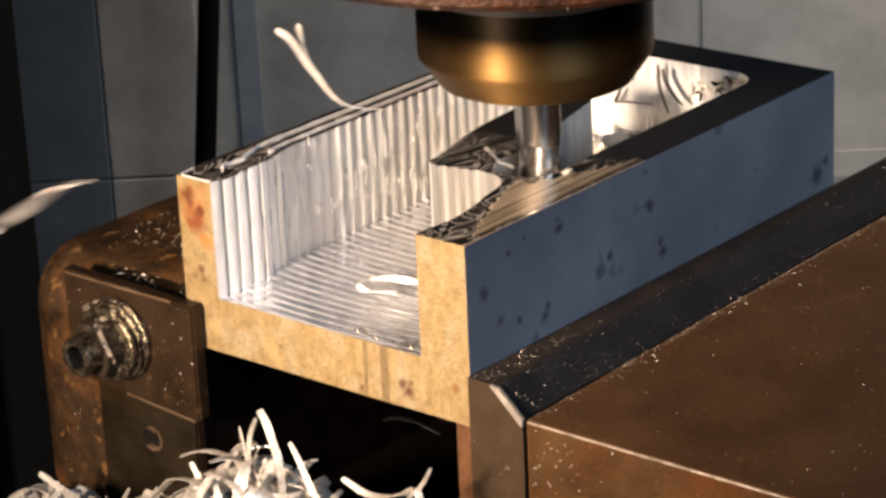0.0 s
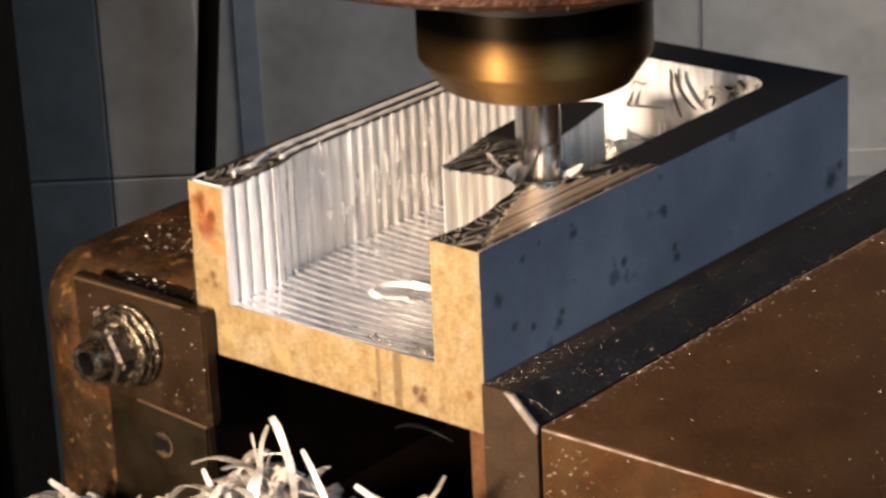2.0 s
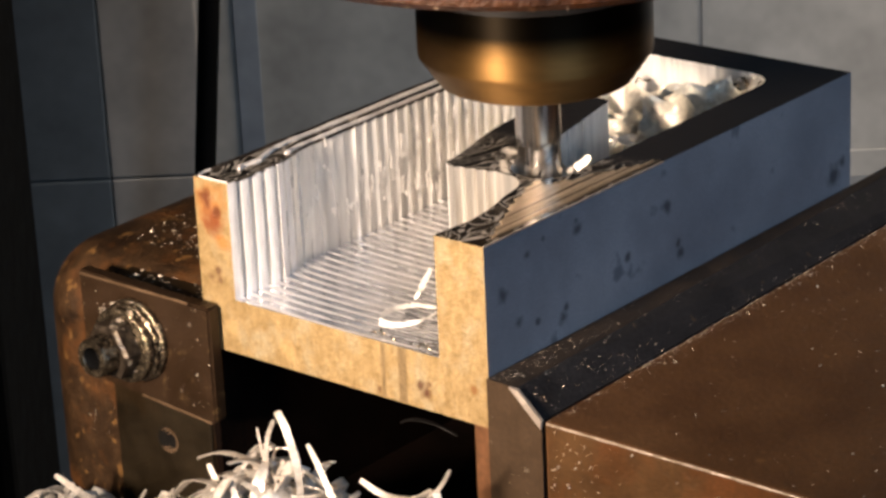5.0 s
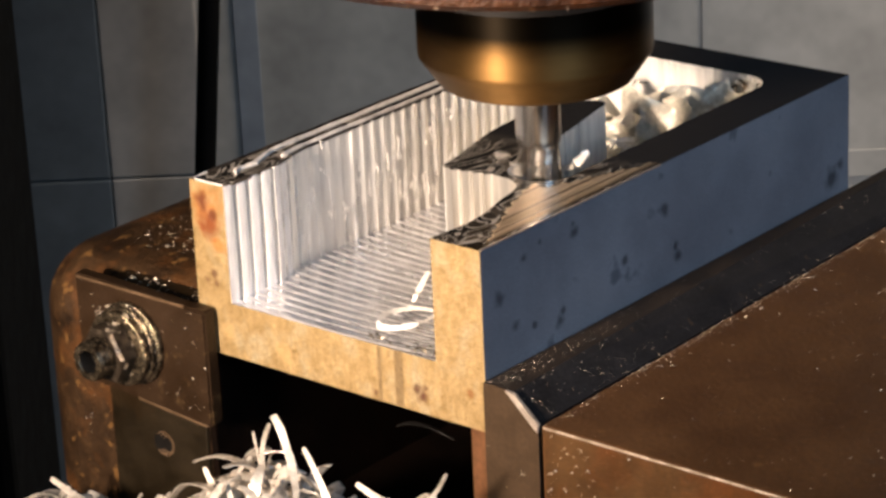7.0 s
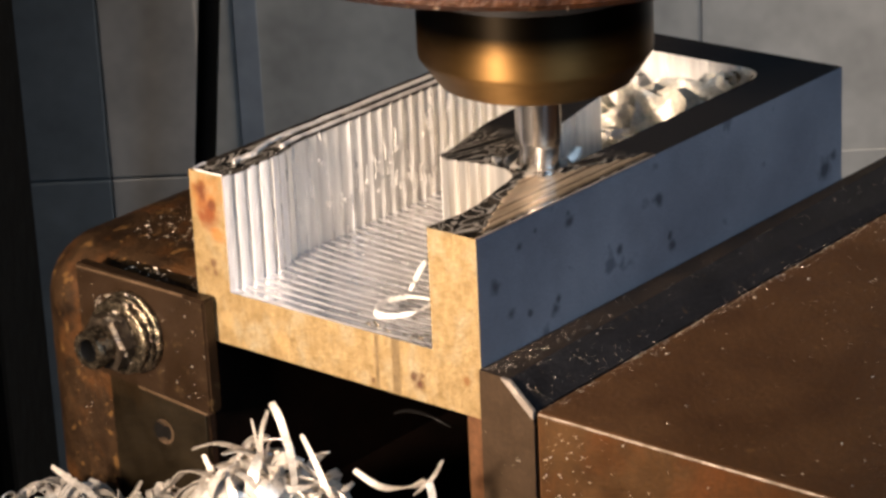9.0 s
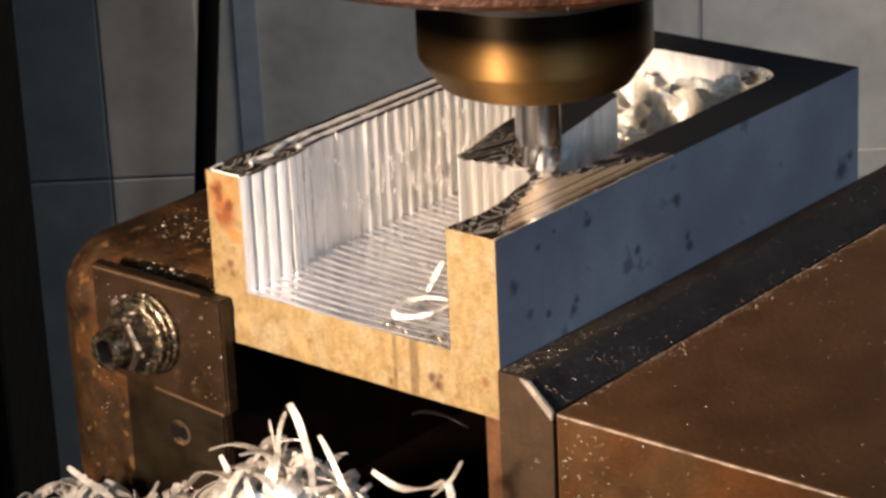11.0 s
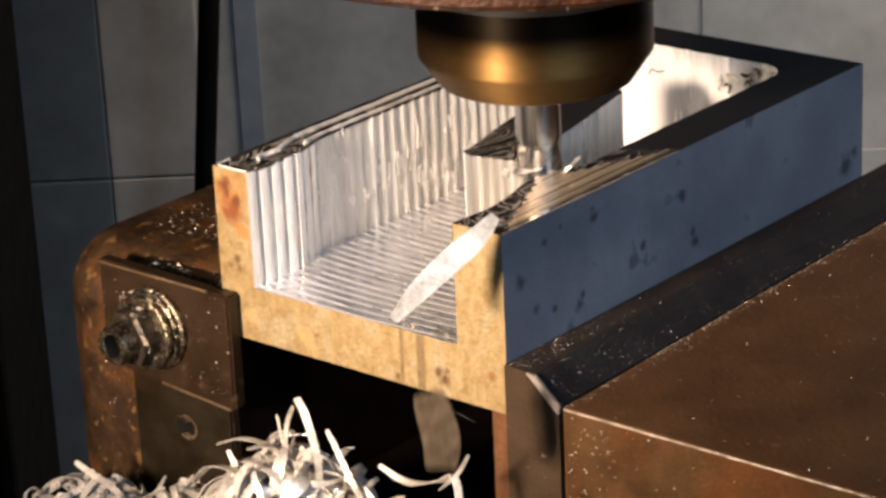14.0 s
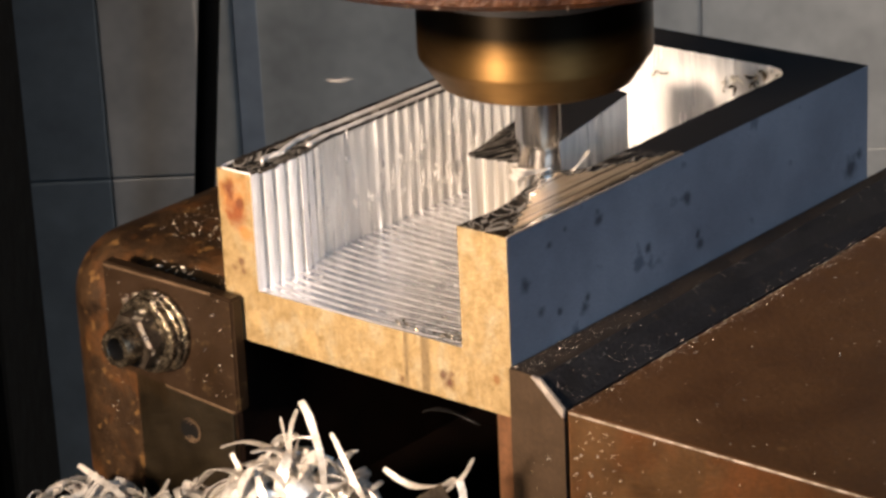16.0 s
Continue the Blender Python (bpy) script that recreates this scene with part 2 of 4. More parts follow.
STRIP_BLUE = material("blue_grey_paint", (0.27, 0.30, 0.34), (0.32, 0.345, 0.375), 6.0, (0.5, 0.7), 0.0, 0.05, grain=14)
CABINET = material("dark_blue_panel", (0.13, 0.155, 0.180), (0.155, 0.184, 0.207), 3.0, (0.4, 0.6), 0.0, 0.03, grain=14)
PANEL_WARM = material("warm_grey_panel", (0.45, 0.42, 0.385), (0.49, 0.455, 0.42), 3.0, (0.5, 0.7), 0.0, 0.03, grain=14)
RUBBER = material("black_rubber", (0.0025, 0.0025, 0.0025), (0.005, 0.005, 0.005), 30, (0.6, 0.8), 0.0, 0.1, spec=0.1)
CONCRETE = material("workshop_concrete", (0.08, 0.077, 0.073), (0.13, 0.126, 0.12), 6, (0.7, 0.9), 0.0, 0.3, grain=90)
PLASTER = material("shop_wall_paint", (0.07, 0.068, 0.064), (0.10, 0.097, 0.09), 4, (0.6, 0.8), 0.0, 0.1, grain=80)


# ---- mesh helpers (millimetres in, metres out) ----
def part(name, bm, mat, parent=None, label="", smooth=False, scale=MM):
    if scale != 1:
        bmesh.ops.scale(bm, vec=(scale,) * 3, verts=bm.verts)
    bmesh.ops.recalc_face_normals(bm, faces=bm.faces)
    me = bpy.data.meshes.new(name)
    bm.to_mesh(me)
    bm.free()
    for m in (mat if isinstance(mat, (list, tuple)) else [mat]):
        me.materials.append(m)
    for f in me.polygons:
        f.use_smooth = smooth
    ob = new(name, me)
    if smooth:
        me.set_sharp_from_angle(angle=radians(38))
    if parent:
        ob.parent = parent
    if label:
        ob["label"] = label
    return ob


def thing(name, label, category, group="", kind=""):
    return tagged(new(name), label, category, group, kind)


def box(bm, x0, x1, y0, y1, z0, z1, bevel=0.0, segs=2):
    r = bmesh.ops.create_cube(bm, size=1.0)
    for v in r["verts"]:
        v.co = Vector(((x0 + x1) / 2 + v.co.x * (x1 - x0), (y0 + y1) / 2 + v.co.y * (y1 - y0), (z0 + z1) / 2 + v.co.z * (z1 - z0)))
    if bevel:
        edges = list({e for v in r["verts"] for e in v.link_edges})
        bmesh.ops.bevel(bm, geom=edges, offset=bevel, segments=segs, affect="EDGES", profile=0.6)
    return bm


def boxed(*a, **k):
    return box(bmesh.new(), *a, **k)


def prism(bm, outline, lo, hi, axis="z"):
    """Extrude an outline (list of pairs) between lo and hi along an axis."""
    def at(p, h):
        return {"z": (p[0], p[1], h), "y": (p[0], h, p[1]), "x": (h, p[0], p[1])}[axis]
    a = [bm.verts.new(at(p, lo)) for p in outline]
    b = [bm.verts.new(at(p, hi)) for p in outline]
    n = len(outline)
    sides = [bm.faces.new((a[i], a[(i + 1) % n], b[(i + 1) % n], b[i])) for i in range(n)]
    caps = []
    for ring in (a, b):
        fan = bmesh.ops.triangle_fill(bm, use_beauty=True, edges=[bm.edges.get((ring[i], ring[(i + 1) % n])) for i in range(n)])
        caps.append([f for f in fan["geom"] if isinstance(f, bmesh.types.BMFace)])
    return sides, caps


def lathe(bm, profile, segs=64, centre=(0, 0, 0), axis="z"):
    """Turn a profile of (radius, height) pairs round an axis."""
    rings = []
    for r, h in profile:
        ring = []
        for i in range(segs):
            a = 2 * math.pi * i / segs
            u, v = r * math.cos(a), r * math.sin(a)
            p = (u, v, h) if axis == "z" else (u, h, v)
            ring.append(bm.verts.new(Vector(centre) + Vector(p)))
        rings.append(ring)
    for k in range(len(rings) - 1):
        for i in range(segs):
            j = (i + 1) % segs
            bm.faces.new((rings[k][i], rings[k][j], rings[k + 1][j], rings[k + 1][i]))
    bm.faces.new(rings[0])
    bm.faces.new(rings[-1])
    return bm


def ribbon(bm, points, width, thick, side=None, blunt=0.7):
    """A thin strip with thickness along a line of points."""
    pts = [Vector(p) for p in points]
    n = len(pts)
    rows = []
    for i, p in enumerate(pts):
        t = (pts[min(i + 1, n - 1)] - pts[max(i - 1, 0)]).normalized()
        s = (side(i / (n - 1)) if side else Vector((0, 0, 1)))
        s = (s - t * s.dot(t))
        s = s.normalized() if s.length > 1e-4 else t.orthogonal().normalized()
        u = t.cross(s) * thick / 2
        w = s * (width / 2) * (0.10 + 0.90 * math.sin(math.pi * (0.06 + 0.88 * i / (n - 1))) ** blunt)
        rows.append([bm.verts.new(q) for q in (p - w - u, p + w - u, p + w + u, p - w + u)])
    for a, b in zip(rows, rows[1:]):
        for k in range(4):
            bm.faces.new((a[k], a[(k + 1) % 4], b[(k + 1) % 4], b[k]))
    bm.faces.new(rows[0])
    bm.faces.new(rows[-1][::-1])
    return bm


def bent(points, n=18):
    """A smooth line through a few points."""
    pts = [Vector(p) for p in points]
    out = []
    for i in range(n):
        u = i / (n - 1) * (len(pts) - 1)
        k = min(int(u), len(pts) - 2)
        f = u - k
        p0, p1, p2, p3 = pts[max(k - 1, 0)], pts[k], pts[k + 1], pts[min(k + 2, len(pts) - 1)]
        out.append(0.5 * (2 * p1 + (p2 - p0) * f + (2 * p0 - 5 * p1 + 4 * p2 - p3) * f * f + (3 * p1 - p0 - 3 * p2 + p3) * f ** 3))
    return out


# ---- room ----
def room_box(name, lo, hi, mat, label, category):
    ob = part(name, boxed(lo[0], hi[0], lo[1], hi[1], lo[2], hi[2]), mat, scale=1)
    ob.matrix_world = ROOM
    return tagged(ob, label, category, kind="structure")


def room():
    x0, x1, y0, y1 = -1.9, 1.9, -1.3, 2.55
    room_box("floor", (x0, y0, FLOOR_Z - 0.1), (x1, y1, FLOOR_Z), CONCRETE, "grey concrete workshop floor under the milling machine", "floor")
    room_box("ceiling", (x0, y0, CEIL_Z), (x1, y1, CEIL_Z + 0.1), PLASTER, "plain dim workshop ceiling above the machine", "ceiling")
    room_box("wall_north", (x0 - 0.12, y1, FLOOR_Z), (x1 + 0.12, y1 + 0.12, CEIL_Z), PANEL, "warm grey painted workshop wall behind the machine", "wall")
    room_box("wall_west", (x0 - 0.12, y0, FLOOR_Z), (x0, y1, CEIL_Z), PLASTER, "plain painted workshop side wall in shade", "wall")
    room_box("wall_east", (x1, y0, FLOOR_Z), (x1 + 0.12, y1, CEIL_Z), PLASTER, "plain painted workshop side wall", "wall")
    # south wall with a window opening through it
    bm = bmesh.new()
    box(bm, x0 - 0.12, 0.30, y0 - 0.12, y0, FLOOR_Z, CEIL_Z)
    box(bm, 1.80, x1 + 0.12, y0 - 0.12, y0, FLOOR_Z, CEIL_Z)
    box(bm, 0.30, 1.80, y0 - 0.12, y0, FLOOR_Z, 0.36)
    box(bm, 0.30, 1.80, y0 - 0.12, y0, 1.56, CEIL_Z)
    ob = part("wall_south", bm, PLASTER, scale=1)
    ob.matrix_world = ROOM
    tagged(ob, "painted workshop wall with a window opening", "wall", kind="structure")
    # dark blue-grey lower cladding, seams, a strip and a hanging hose in front of the wall
    def clad(name, x0_, x1_, z0, z1, d, mat, label, category):
        ob = part(name, boxed(x0_, x1_, y1 - d, y1 - 0.001, z0, z1, bevel=min(d, 0.006) * 0.4), mat, scale=1)
        ob.matrix_world = ROOM
        return tagged(ob, label, category, kind="structure")
    for lo, hi in ((FLOOR_Z, -0.4926), (-0.4921, CEIL_Z)):
        clad("panel_dark", -1.2, -0.3185, lo, hi, 0.014, CABINET, "dark blue-grey wall panel", "panel")
        clad("panel_warm", -0.318, -0.225, lo, hi, 0.014, PANEL_WARM, "warm grey wall panel", "panel")
    clad("trim_strip", -0.190, -0.167, FLOOR_Z, CEIL_Z, 0.003, STRIP_BLUE, "blue-grey painted strip on the wall", "trim")
    clad("seam_strip", 0.258, 0.264, FLOOR_Z, CEIL_Z, 0.0025, PANEL, "narrow painted joint strip on the wall", "trim")
    clad("ledge", 0.2645, 1.5, -0.530, -0.502, 0.003, PANEL, "low painted ledge along the wall", "trim")
    hose = thing("black_hose", "black rubber hose hanging in front of the wall", "hose")
    bm = bmesh.new()
    lathe(bm, [(0.0095, FLOOR_Z), (0.0098, -0.5), (0.0100, 0.2), (0.0102, CEIL_Z)], 20)
    part("tube", bm, RUBBER, hose, smooth=True, scale=1)
    hose.matrix_world = ROOM @ pose(-0.172, 2.40, 0, 0, 5.5, 0)
    # black box added where the left side falls dark
    cab = thing("dark_side_box", "black upright box added for the darkness at the left", "cabinet")
    part("carcass", boxed(-1.2, -0.366, 2.1, 2.35, FLOOR_Z, 0.3, bevel=0.01), RUBBER, cab, scale=1)
    part("box_front", boxed(-1.18, -0.386, 2.085, 2.099, FLOOR_Z + 0.05, 0.28, bevel=0.004), RUBBER, cab, scale=1)
    cab.matrix_world = ROOM


room()


# ---- workpiece ----
L, W, H, FLOOR_H = 222.0, 130.0, 63.75, 20.8


def fluted(p, q, pitch, depth, inward, segs=6):
    """Points from p to q with shallow round flutes cut away from the pocket's side."""
    p, q = Vector(p), Vector(q)
    count = max(1, round((q - p).length / pitch))
    out = []
    for i in range(count):
        for k in range(segs):
            s = k / segs
            c = p.lerp(q, (i + s) / count) + Vector(inward) * depth * (1 - 4 * s * (1 - s))
            out.append((c.x, c.y))
    return out


def notched(p, q, pitch, width, depth, outward):
    """Points from p to q: broad flat bars with narrow notches between them."""
    p, q = Vector(p), Vector(q)
    length = (q - p).length
    count = max(1, round(length / pitch))
    out = []
    for i in range(count):
        a, w = i / count, width / length
        for s, d in ((0, 0), (0.5 / count - w * 0.5, -0.25), (1.0 / count - w, 0), (1.0 / count - w * 0.5, depth)):
            c = p.lerp(q, a + s) + Vector(outward) * d
            out.append((c.x, c.y))
    return out


def arc(cx, cy, r, a0, a1, n):
    return [(cx + r * math.cos(radians(a0 + (a1 - a0) * i / n)), cy + r * math.sin(radians(a0 + (a1 - a0) * i / n))) for i in range(n + 1)]


def wall_outline():
    o = [(0, 0), (0, L), (-W, L), (-W, 0), (-113.7, 0)]
    o += notched((-113.7, 0.3), (-113.0, 25), 6.2, 2.0, 2.0, (-1, 0))
    o += notched((-113.0, 25), (-118.8, 42), 6.2, 1.8, 1.6, (-1, 0))
    o += fluted((-118.8, 42), (-118.9, 72), 6.0, 0.32, (1, 0), 8)
    o += fluted((-118.9, 72), (-119.2, 190), 5.9, 0.75, (1, 0), 8)
    o += arc(-109.2, 192, 10, 180, 90, 10)
    o += fluted((-108, 202), (-34, 202), 9, 0.35, (0, -1), 5)
    o += arc(-32, 190, 12, 90, 0, 10)
    o += fluted((-20, 189), (-19, 84), 12, 0.3, (-1, 0), 5)
    o += arc(-31.2, 74, 12.4, 0, -180, 24)
    o += [(-43.8, 84), (-46, 95), (-50, 115), (-56, 141)]
    o += arc(-61, 142, 5, 0, 140, 6)
    o += [(-73, 138), (-75.5, 126), (-74.6, 112), (-73.2, 98), (-70, 84), (-66, 71)]
    o += arc(-60.5, 61.2, 4.0, 160, 275, 8)
    o += fluted((-58, 57.6), (-41, 61.0), 4.3, 1.5, (0, -1), 6)
    o += arc(-38.5, 47.5, 12.6, 92, 8, 12)
    o += [(-24.6, 42), (-22.4, 35), (-20.4, 26), (-19.4, 17), (-20.2, 9), (-20.7, 3), (-20.7, 0)]
    clean = [o[0]]
    for p in o[1:]:
        if math.hypot(p[0] - clean[-1][0], p[1] - clean[-1][1]) > 0.05:
            clean.append(p)
    return clean


def curl(rng, at, size, width, turns=0.8, tall=0.5):
    """Points of one loosely curled strip."""
    a0 = rng.uniform(0, 6.28)
    ax = Vector((rng.uniform(-1, 1), rng.uniform(-1, 1), rng.uniform(-tall, tall))).normalized()
    u = ax.orthogonal().normalized()
    v = ax.cross(u)
    n = 12
    pts = []
    for i in range(n):
        s = i / (n - 1)
        r = size * (0.55 + 0.6 * s)
        a = a0 + s * turns * 6.28
        pts.append(Vector(at) + (u * math.cos(a) + v * math.sin(a)) * r + ax * (s - 0.5) * size * 1.2)
    return pts, ax


def build_workpiece():
    piece = thing("workpiece", "milled steel block with bright pocket clamped in the vise", "workpiece")
    bm = bmesh.new()
    sides, caps = prism(bm, wall_outline(), FLOOR_H - 0.4, H)
    bm.normal_update()
    for f in sides:
        c = f.calc_center_median()
        # front bars get a brighter copy, painting the light that falls there
        f.material_index = 4 if c.x < -112 and c.y < 36 and abs(f.normal.x) > 0.9 else 2   # machined pocket side
        if -62 < c.x < -21 and 30 < c.y < 64:
            f.material_index = 5                               # tongue's end: darker banded copy, toned down for the lamp's glare
        if abs(c.y) < 0.01:
            f.material_index = 0                               # sawn end
        elif abs(c.x) < 0.01 or abs(c.x + W) < 0.01 or abs(c.y - L) < 0.01:
            f.material_index = 1                               # mill scale
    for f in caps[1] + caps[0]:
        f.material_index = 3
    # slab under the pocket
    first = set(bm.faces)
    box(bm, -W, 0, 0, L, 0, FLOOR_H - 0.4)
    for f in set(bm.faces) - first:
        c = f.calc_center_median()
        f.material_index = 0 if abs(c.y) < 0.01 else 1
    part("block", bm, [SAWN, SCALE_STEEL, MACHINED, TOP_STEEL, LIT_BARS, TONGUE], piece, smooth=True)
    # rippled pocket floor: cusps left by the cutter, slightly bowed
    bm = bmesh.new()
    nx, pitch = 16, 4.6
    grid, ridge = [], []
    for k in range(-1, 45):
        for s, z in ((0.0, 0.0), (0.08, 0.20), (0.17, 0.34), (0.25, 0.38), (0.42, 0.29), (0.62, 0.14), (0.80, 0.04)):
            row = []
            for i in range(nx + 1):
                x = -121 + i * 104.0 / nx
                y = (k + s) * pitch + 0.0012 * (x + 70) ** 2
                row.append(bm.verts.new((x, min(max(y, 0.02), 203), FLOOR_H - 0.35 + z)))
            grid.append(row)
            ridge.append(s < 0.16)
    for p, q, steep in zip(grid, grid[1:], ridge):
        for i in range(nx):
            if max(q[i].co.y, q[i + 1].co.y) - min(p[i].co.y, p[i + 1].co.y) > 1e-4:
                # steep cusp faces take a pale metal that paints the lamp's glints
                bm.faces.new((p[i], p[i + 1], q[i + 1], q[i])).material_index = int(steep)
    bmesh.ops.delete(bm, geom=[v for v in bm.verts if not v.link_faces], context="VERTS")
    part("pocket_floor", bm, [POCKET_FLOOR, CUSP_GLINT], piece, "bright pocket floor with curved cutter marks", smooth=True)
    # freshly faced strip beside the cutter, in long narrow passes
    rng = random.Random(6)
    for k in range(18):
        x = -24.5 + 1.27 * k
        y0 = 7 + max(0, -x - 3) * 2.1 + max(0, -x - 19) * 0.8 + rng.uniform(-1.5, 1.5)
        part("cutter_pass", boxed(x, x + 1.12, y0, min(59 + max(0, x + 19) * 2.6, 104) + rng.uniform(-2, 2), H - 0.2, H + rng.uniform(0.1, 0.3)), FRESH if rng.random() < 0.78 else STREAK, piece)
    for x0_, x1_ in ((-46.6, -44.9), (-39.0, -35.4)):
        part("saw_mark", boxed(x0_, x1_, -0.12, 0.3, 0.4, FLOOR_H - 0.5), SAW_MARK, piece, "dark upright saw mark")
    bm = bmesh.new()
    spots = ((40, 57), (41, 43), (42, 33), (48, 41), (57, 36), (66, 33), (55, 53), (79, 38), (85, 44), (85, 35), (92, 39),
             (92, 42), (98, 46), (98, 28), (103, 31), (115, 52), (116, 46), (126, 48), (127, 36), (116, 21), (117, 25), (113, 23))
    for i in range(58):                                         # fine slivers in clumps, run down the flutes
        c = spots[i % len(spots)]
        y, z = c[0] + rng.gauss(0, 1.3), max(c[1] + rng.gauss(0, 2.6), 21.5)
        n = rng.randint(3, 6)
        rise = rng.uniform(0.5, 1.5)
        line = [(-117.75 + 0.3 * rng.random(), y + rng.gauss(0, 0.25) + k * rng.uniform(-0.15, 0.3), z + k * rise) for k in range(n)]
        ribbon(bm, line, rng.uniform(0.3, 0.85), 0.22, lambda s: Vector((0.2, 1, 0)))
    tagged(part("sliver_scatter", bm, GLINT, piece, "fine bright slivers stuck to the fluted wall"), kind="stuff")
    bm = bmesh.new()
    for i in range(16):                                         # crumbs at the mouth of the pocket
        c = Vector((rng.triangular(-56, -22, -26), 0.8 + rng.expovariate(1 / 2.5), FLOOR_H + 0.3))
        a = rng.uniform(0, 6.28)
        line = [c + Vector((math.cos(a), 0.4 * math.sin(a), 0.35 * k * (3 - k))) * (k * 0.9) for k in range(4)]
        ribbon(bm, line, rng.uniform(0.3, 0.8), 0.25, lambda s: Vector((0.3, 0.5, 1)))
    tagged(part("crumb_scatter", bm, BOLT, piece, "dark oily crumbs at the mouth of the pocket", smooth=True), kind="stuff")
    for mat, count, tone in ((FOIL, 20, "pale"), (BOLT, 12, "dark")):                   # curled burrs in the far corner
        bm = bmesh.new()
        for i in range(count):
            if i % 3:
                c = (rng.triangular(-54, -30, -33), 199.8 + rng.uniform(-0.6, 0.6), rng.uniform(50, 62))
            else:
                a = radians(rng.uniform(-10, 75))
                c = (-32 + 10.8 * math.cos(a), 190 + 10.8 * math.sin(a), rng.uniform(56, 63))
            pts, ax = curl(rng, c, rng.uniform(0.8, 2.4), 1, rng.uniform(0.3, 0.7), 1.0)
            ribbon(bm, pts, rng.uniform(0.6, 1.8), 0.25, lambda s, ax=ax: ax)
        tagged(part("corner_burr", bm, mat, piece, tone + " crinkled burrs clinging in the pocket's far corner", smooth=True), kind="stuff")
    # rounded rims along the thin wall and the outer edge, paled for edge highlights
    def rim(name, points, width, tall, mat, label):
        bm = bmesh.new()
        rows_ = []
        line = bent([(x, y, 0) for x, y in points], 60)
        for i, q in enumerate(line):
            t = (line[min(i + 1, 59)] - line[max(i - 1, 0)]).normalized()
            w = Vector((t.y, -t.x, 0)) * width / 2 * rng.uniform(0.75, 1.15) * min(1, 0.25 + i / 5, 0.25 + (59 - i) / 5)
            z0_, z1_ = H - 0.6, H + tall * rng.uniform(0.75, 1.1)
            rows_.append([bm.verts.new((c.x, c.y, z)) for c, z in ((q - w, z0_), (q - w * 0.8, H + (z1_ - H) * 0.6), (q, z1_), (q + w * 0.8, H + (z1_ - H) * 0.6), (q + w, z0_))])
        for a, b in zip(rows_, rows_[1:]):
            for k in range(4):
                bm.faces.new((a[k], a[k + 1], b[k + 1], b[k]))
        bm.faces.new(rows_[0])
        bm.faces.new(rows_[-1])
        part(name, bm, mat, piece, label, smooth=True)
    rim("inner_rim", [(-121.2, 196), (-121.0, 150), (-120.6, 100), (-120.4, 66), (-120.0, 44), (-118.4, 35)], 2.5, 1.1, RIM, "inner rim, pale for its edge highlight")
    rim("inner_burr", [(-119.2, 196), (-118.9, 120), (-118.6, 60), (-118.2, 44), (-114.2, 27), (-113.4, 4)], 0.9, 0.5, DARK_RIM, "dark ragged lip over the fluted wall")
    rim("outer_rim", [(-127.4, 221), (-127.2, 150), (-127.0, 70), (-126.6, 42), (-124.0, 31), (-121.6, 24), (-122.2, 17), (-120.2, 13)], 2.7, 1.05, RIM, "outer rim hooking inward, pale for its edge highlight")
    rim("outer_burr", [(-129.4, 221), (-129.5, 120), (-129.4, 60), (-129.3, 30), (-129.0, 8)], 1.4, 1.0, DARK_RIM, "dark ragged burr along the outer edge")
    rim("burr", [(-129.6, 9), (-128.6, 1.6), (-122, 0.6), (-114.6, 0.7)], 1.0, 0.5, RIM, "bright burr along the sawn end")
    # pale strip that paints the highlight on the block's outer edge
    part("edge_glint", boxed(-0.7, 0.15, 0.3, 100, H - 0.5, H + 0.15, bevel=0.25), WORN_GLINT, piece)
    return piece


workpiece = build_workpiece()


# ---- vise ----
SKEW, TAPER = 0.013, 0.033                                      # drift of the jaw plate's joint and ridge, fitted to the camera's view


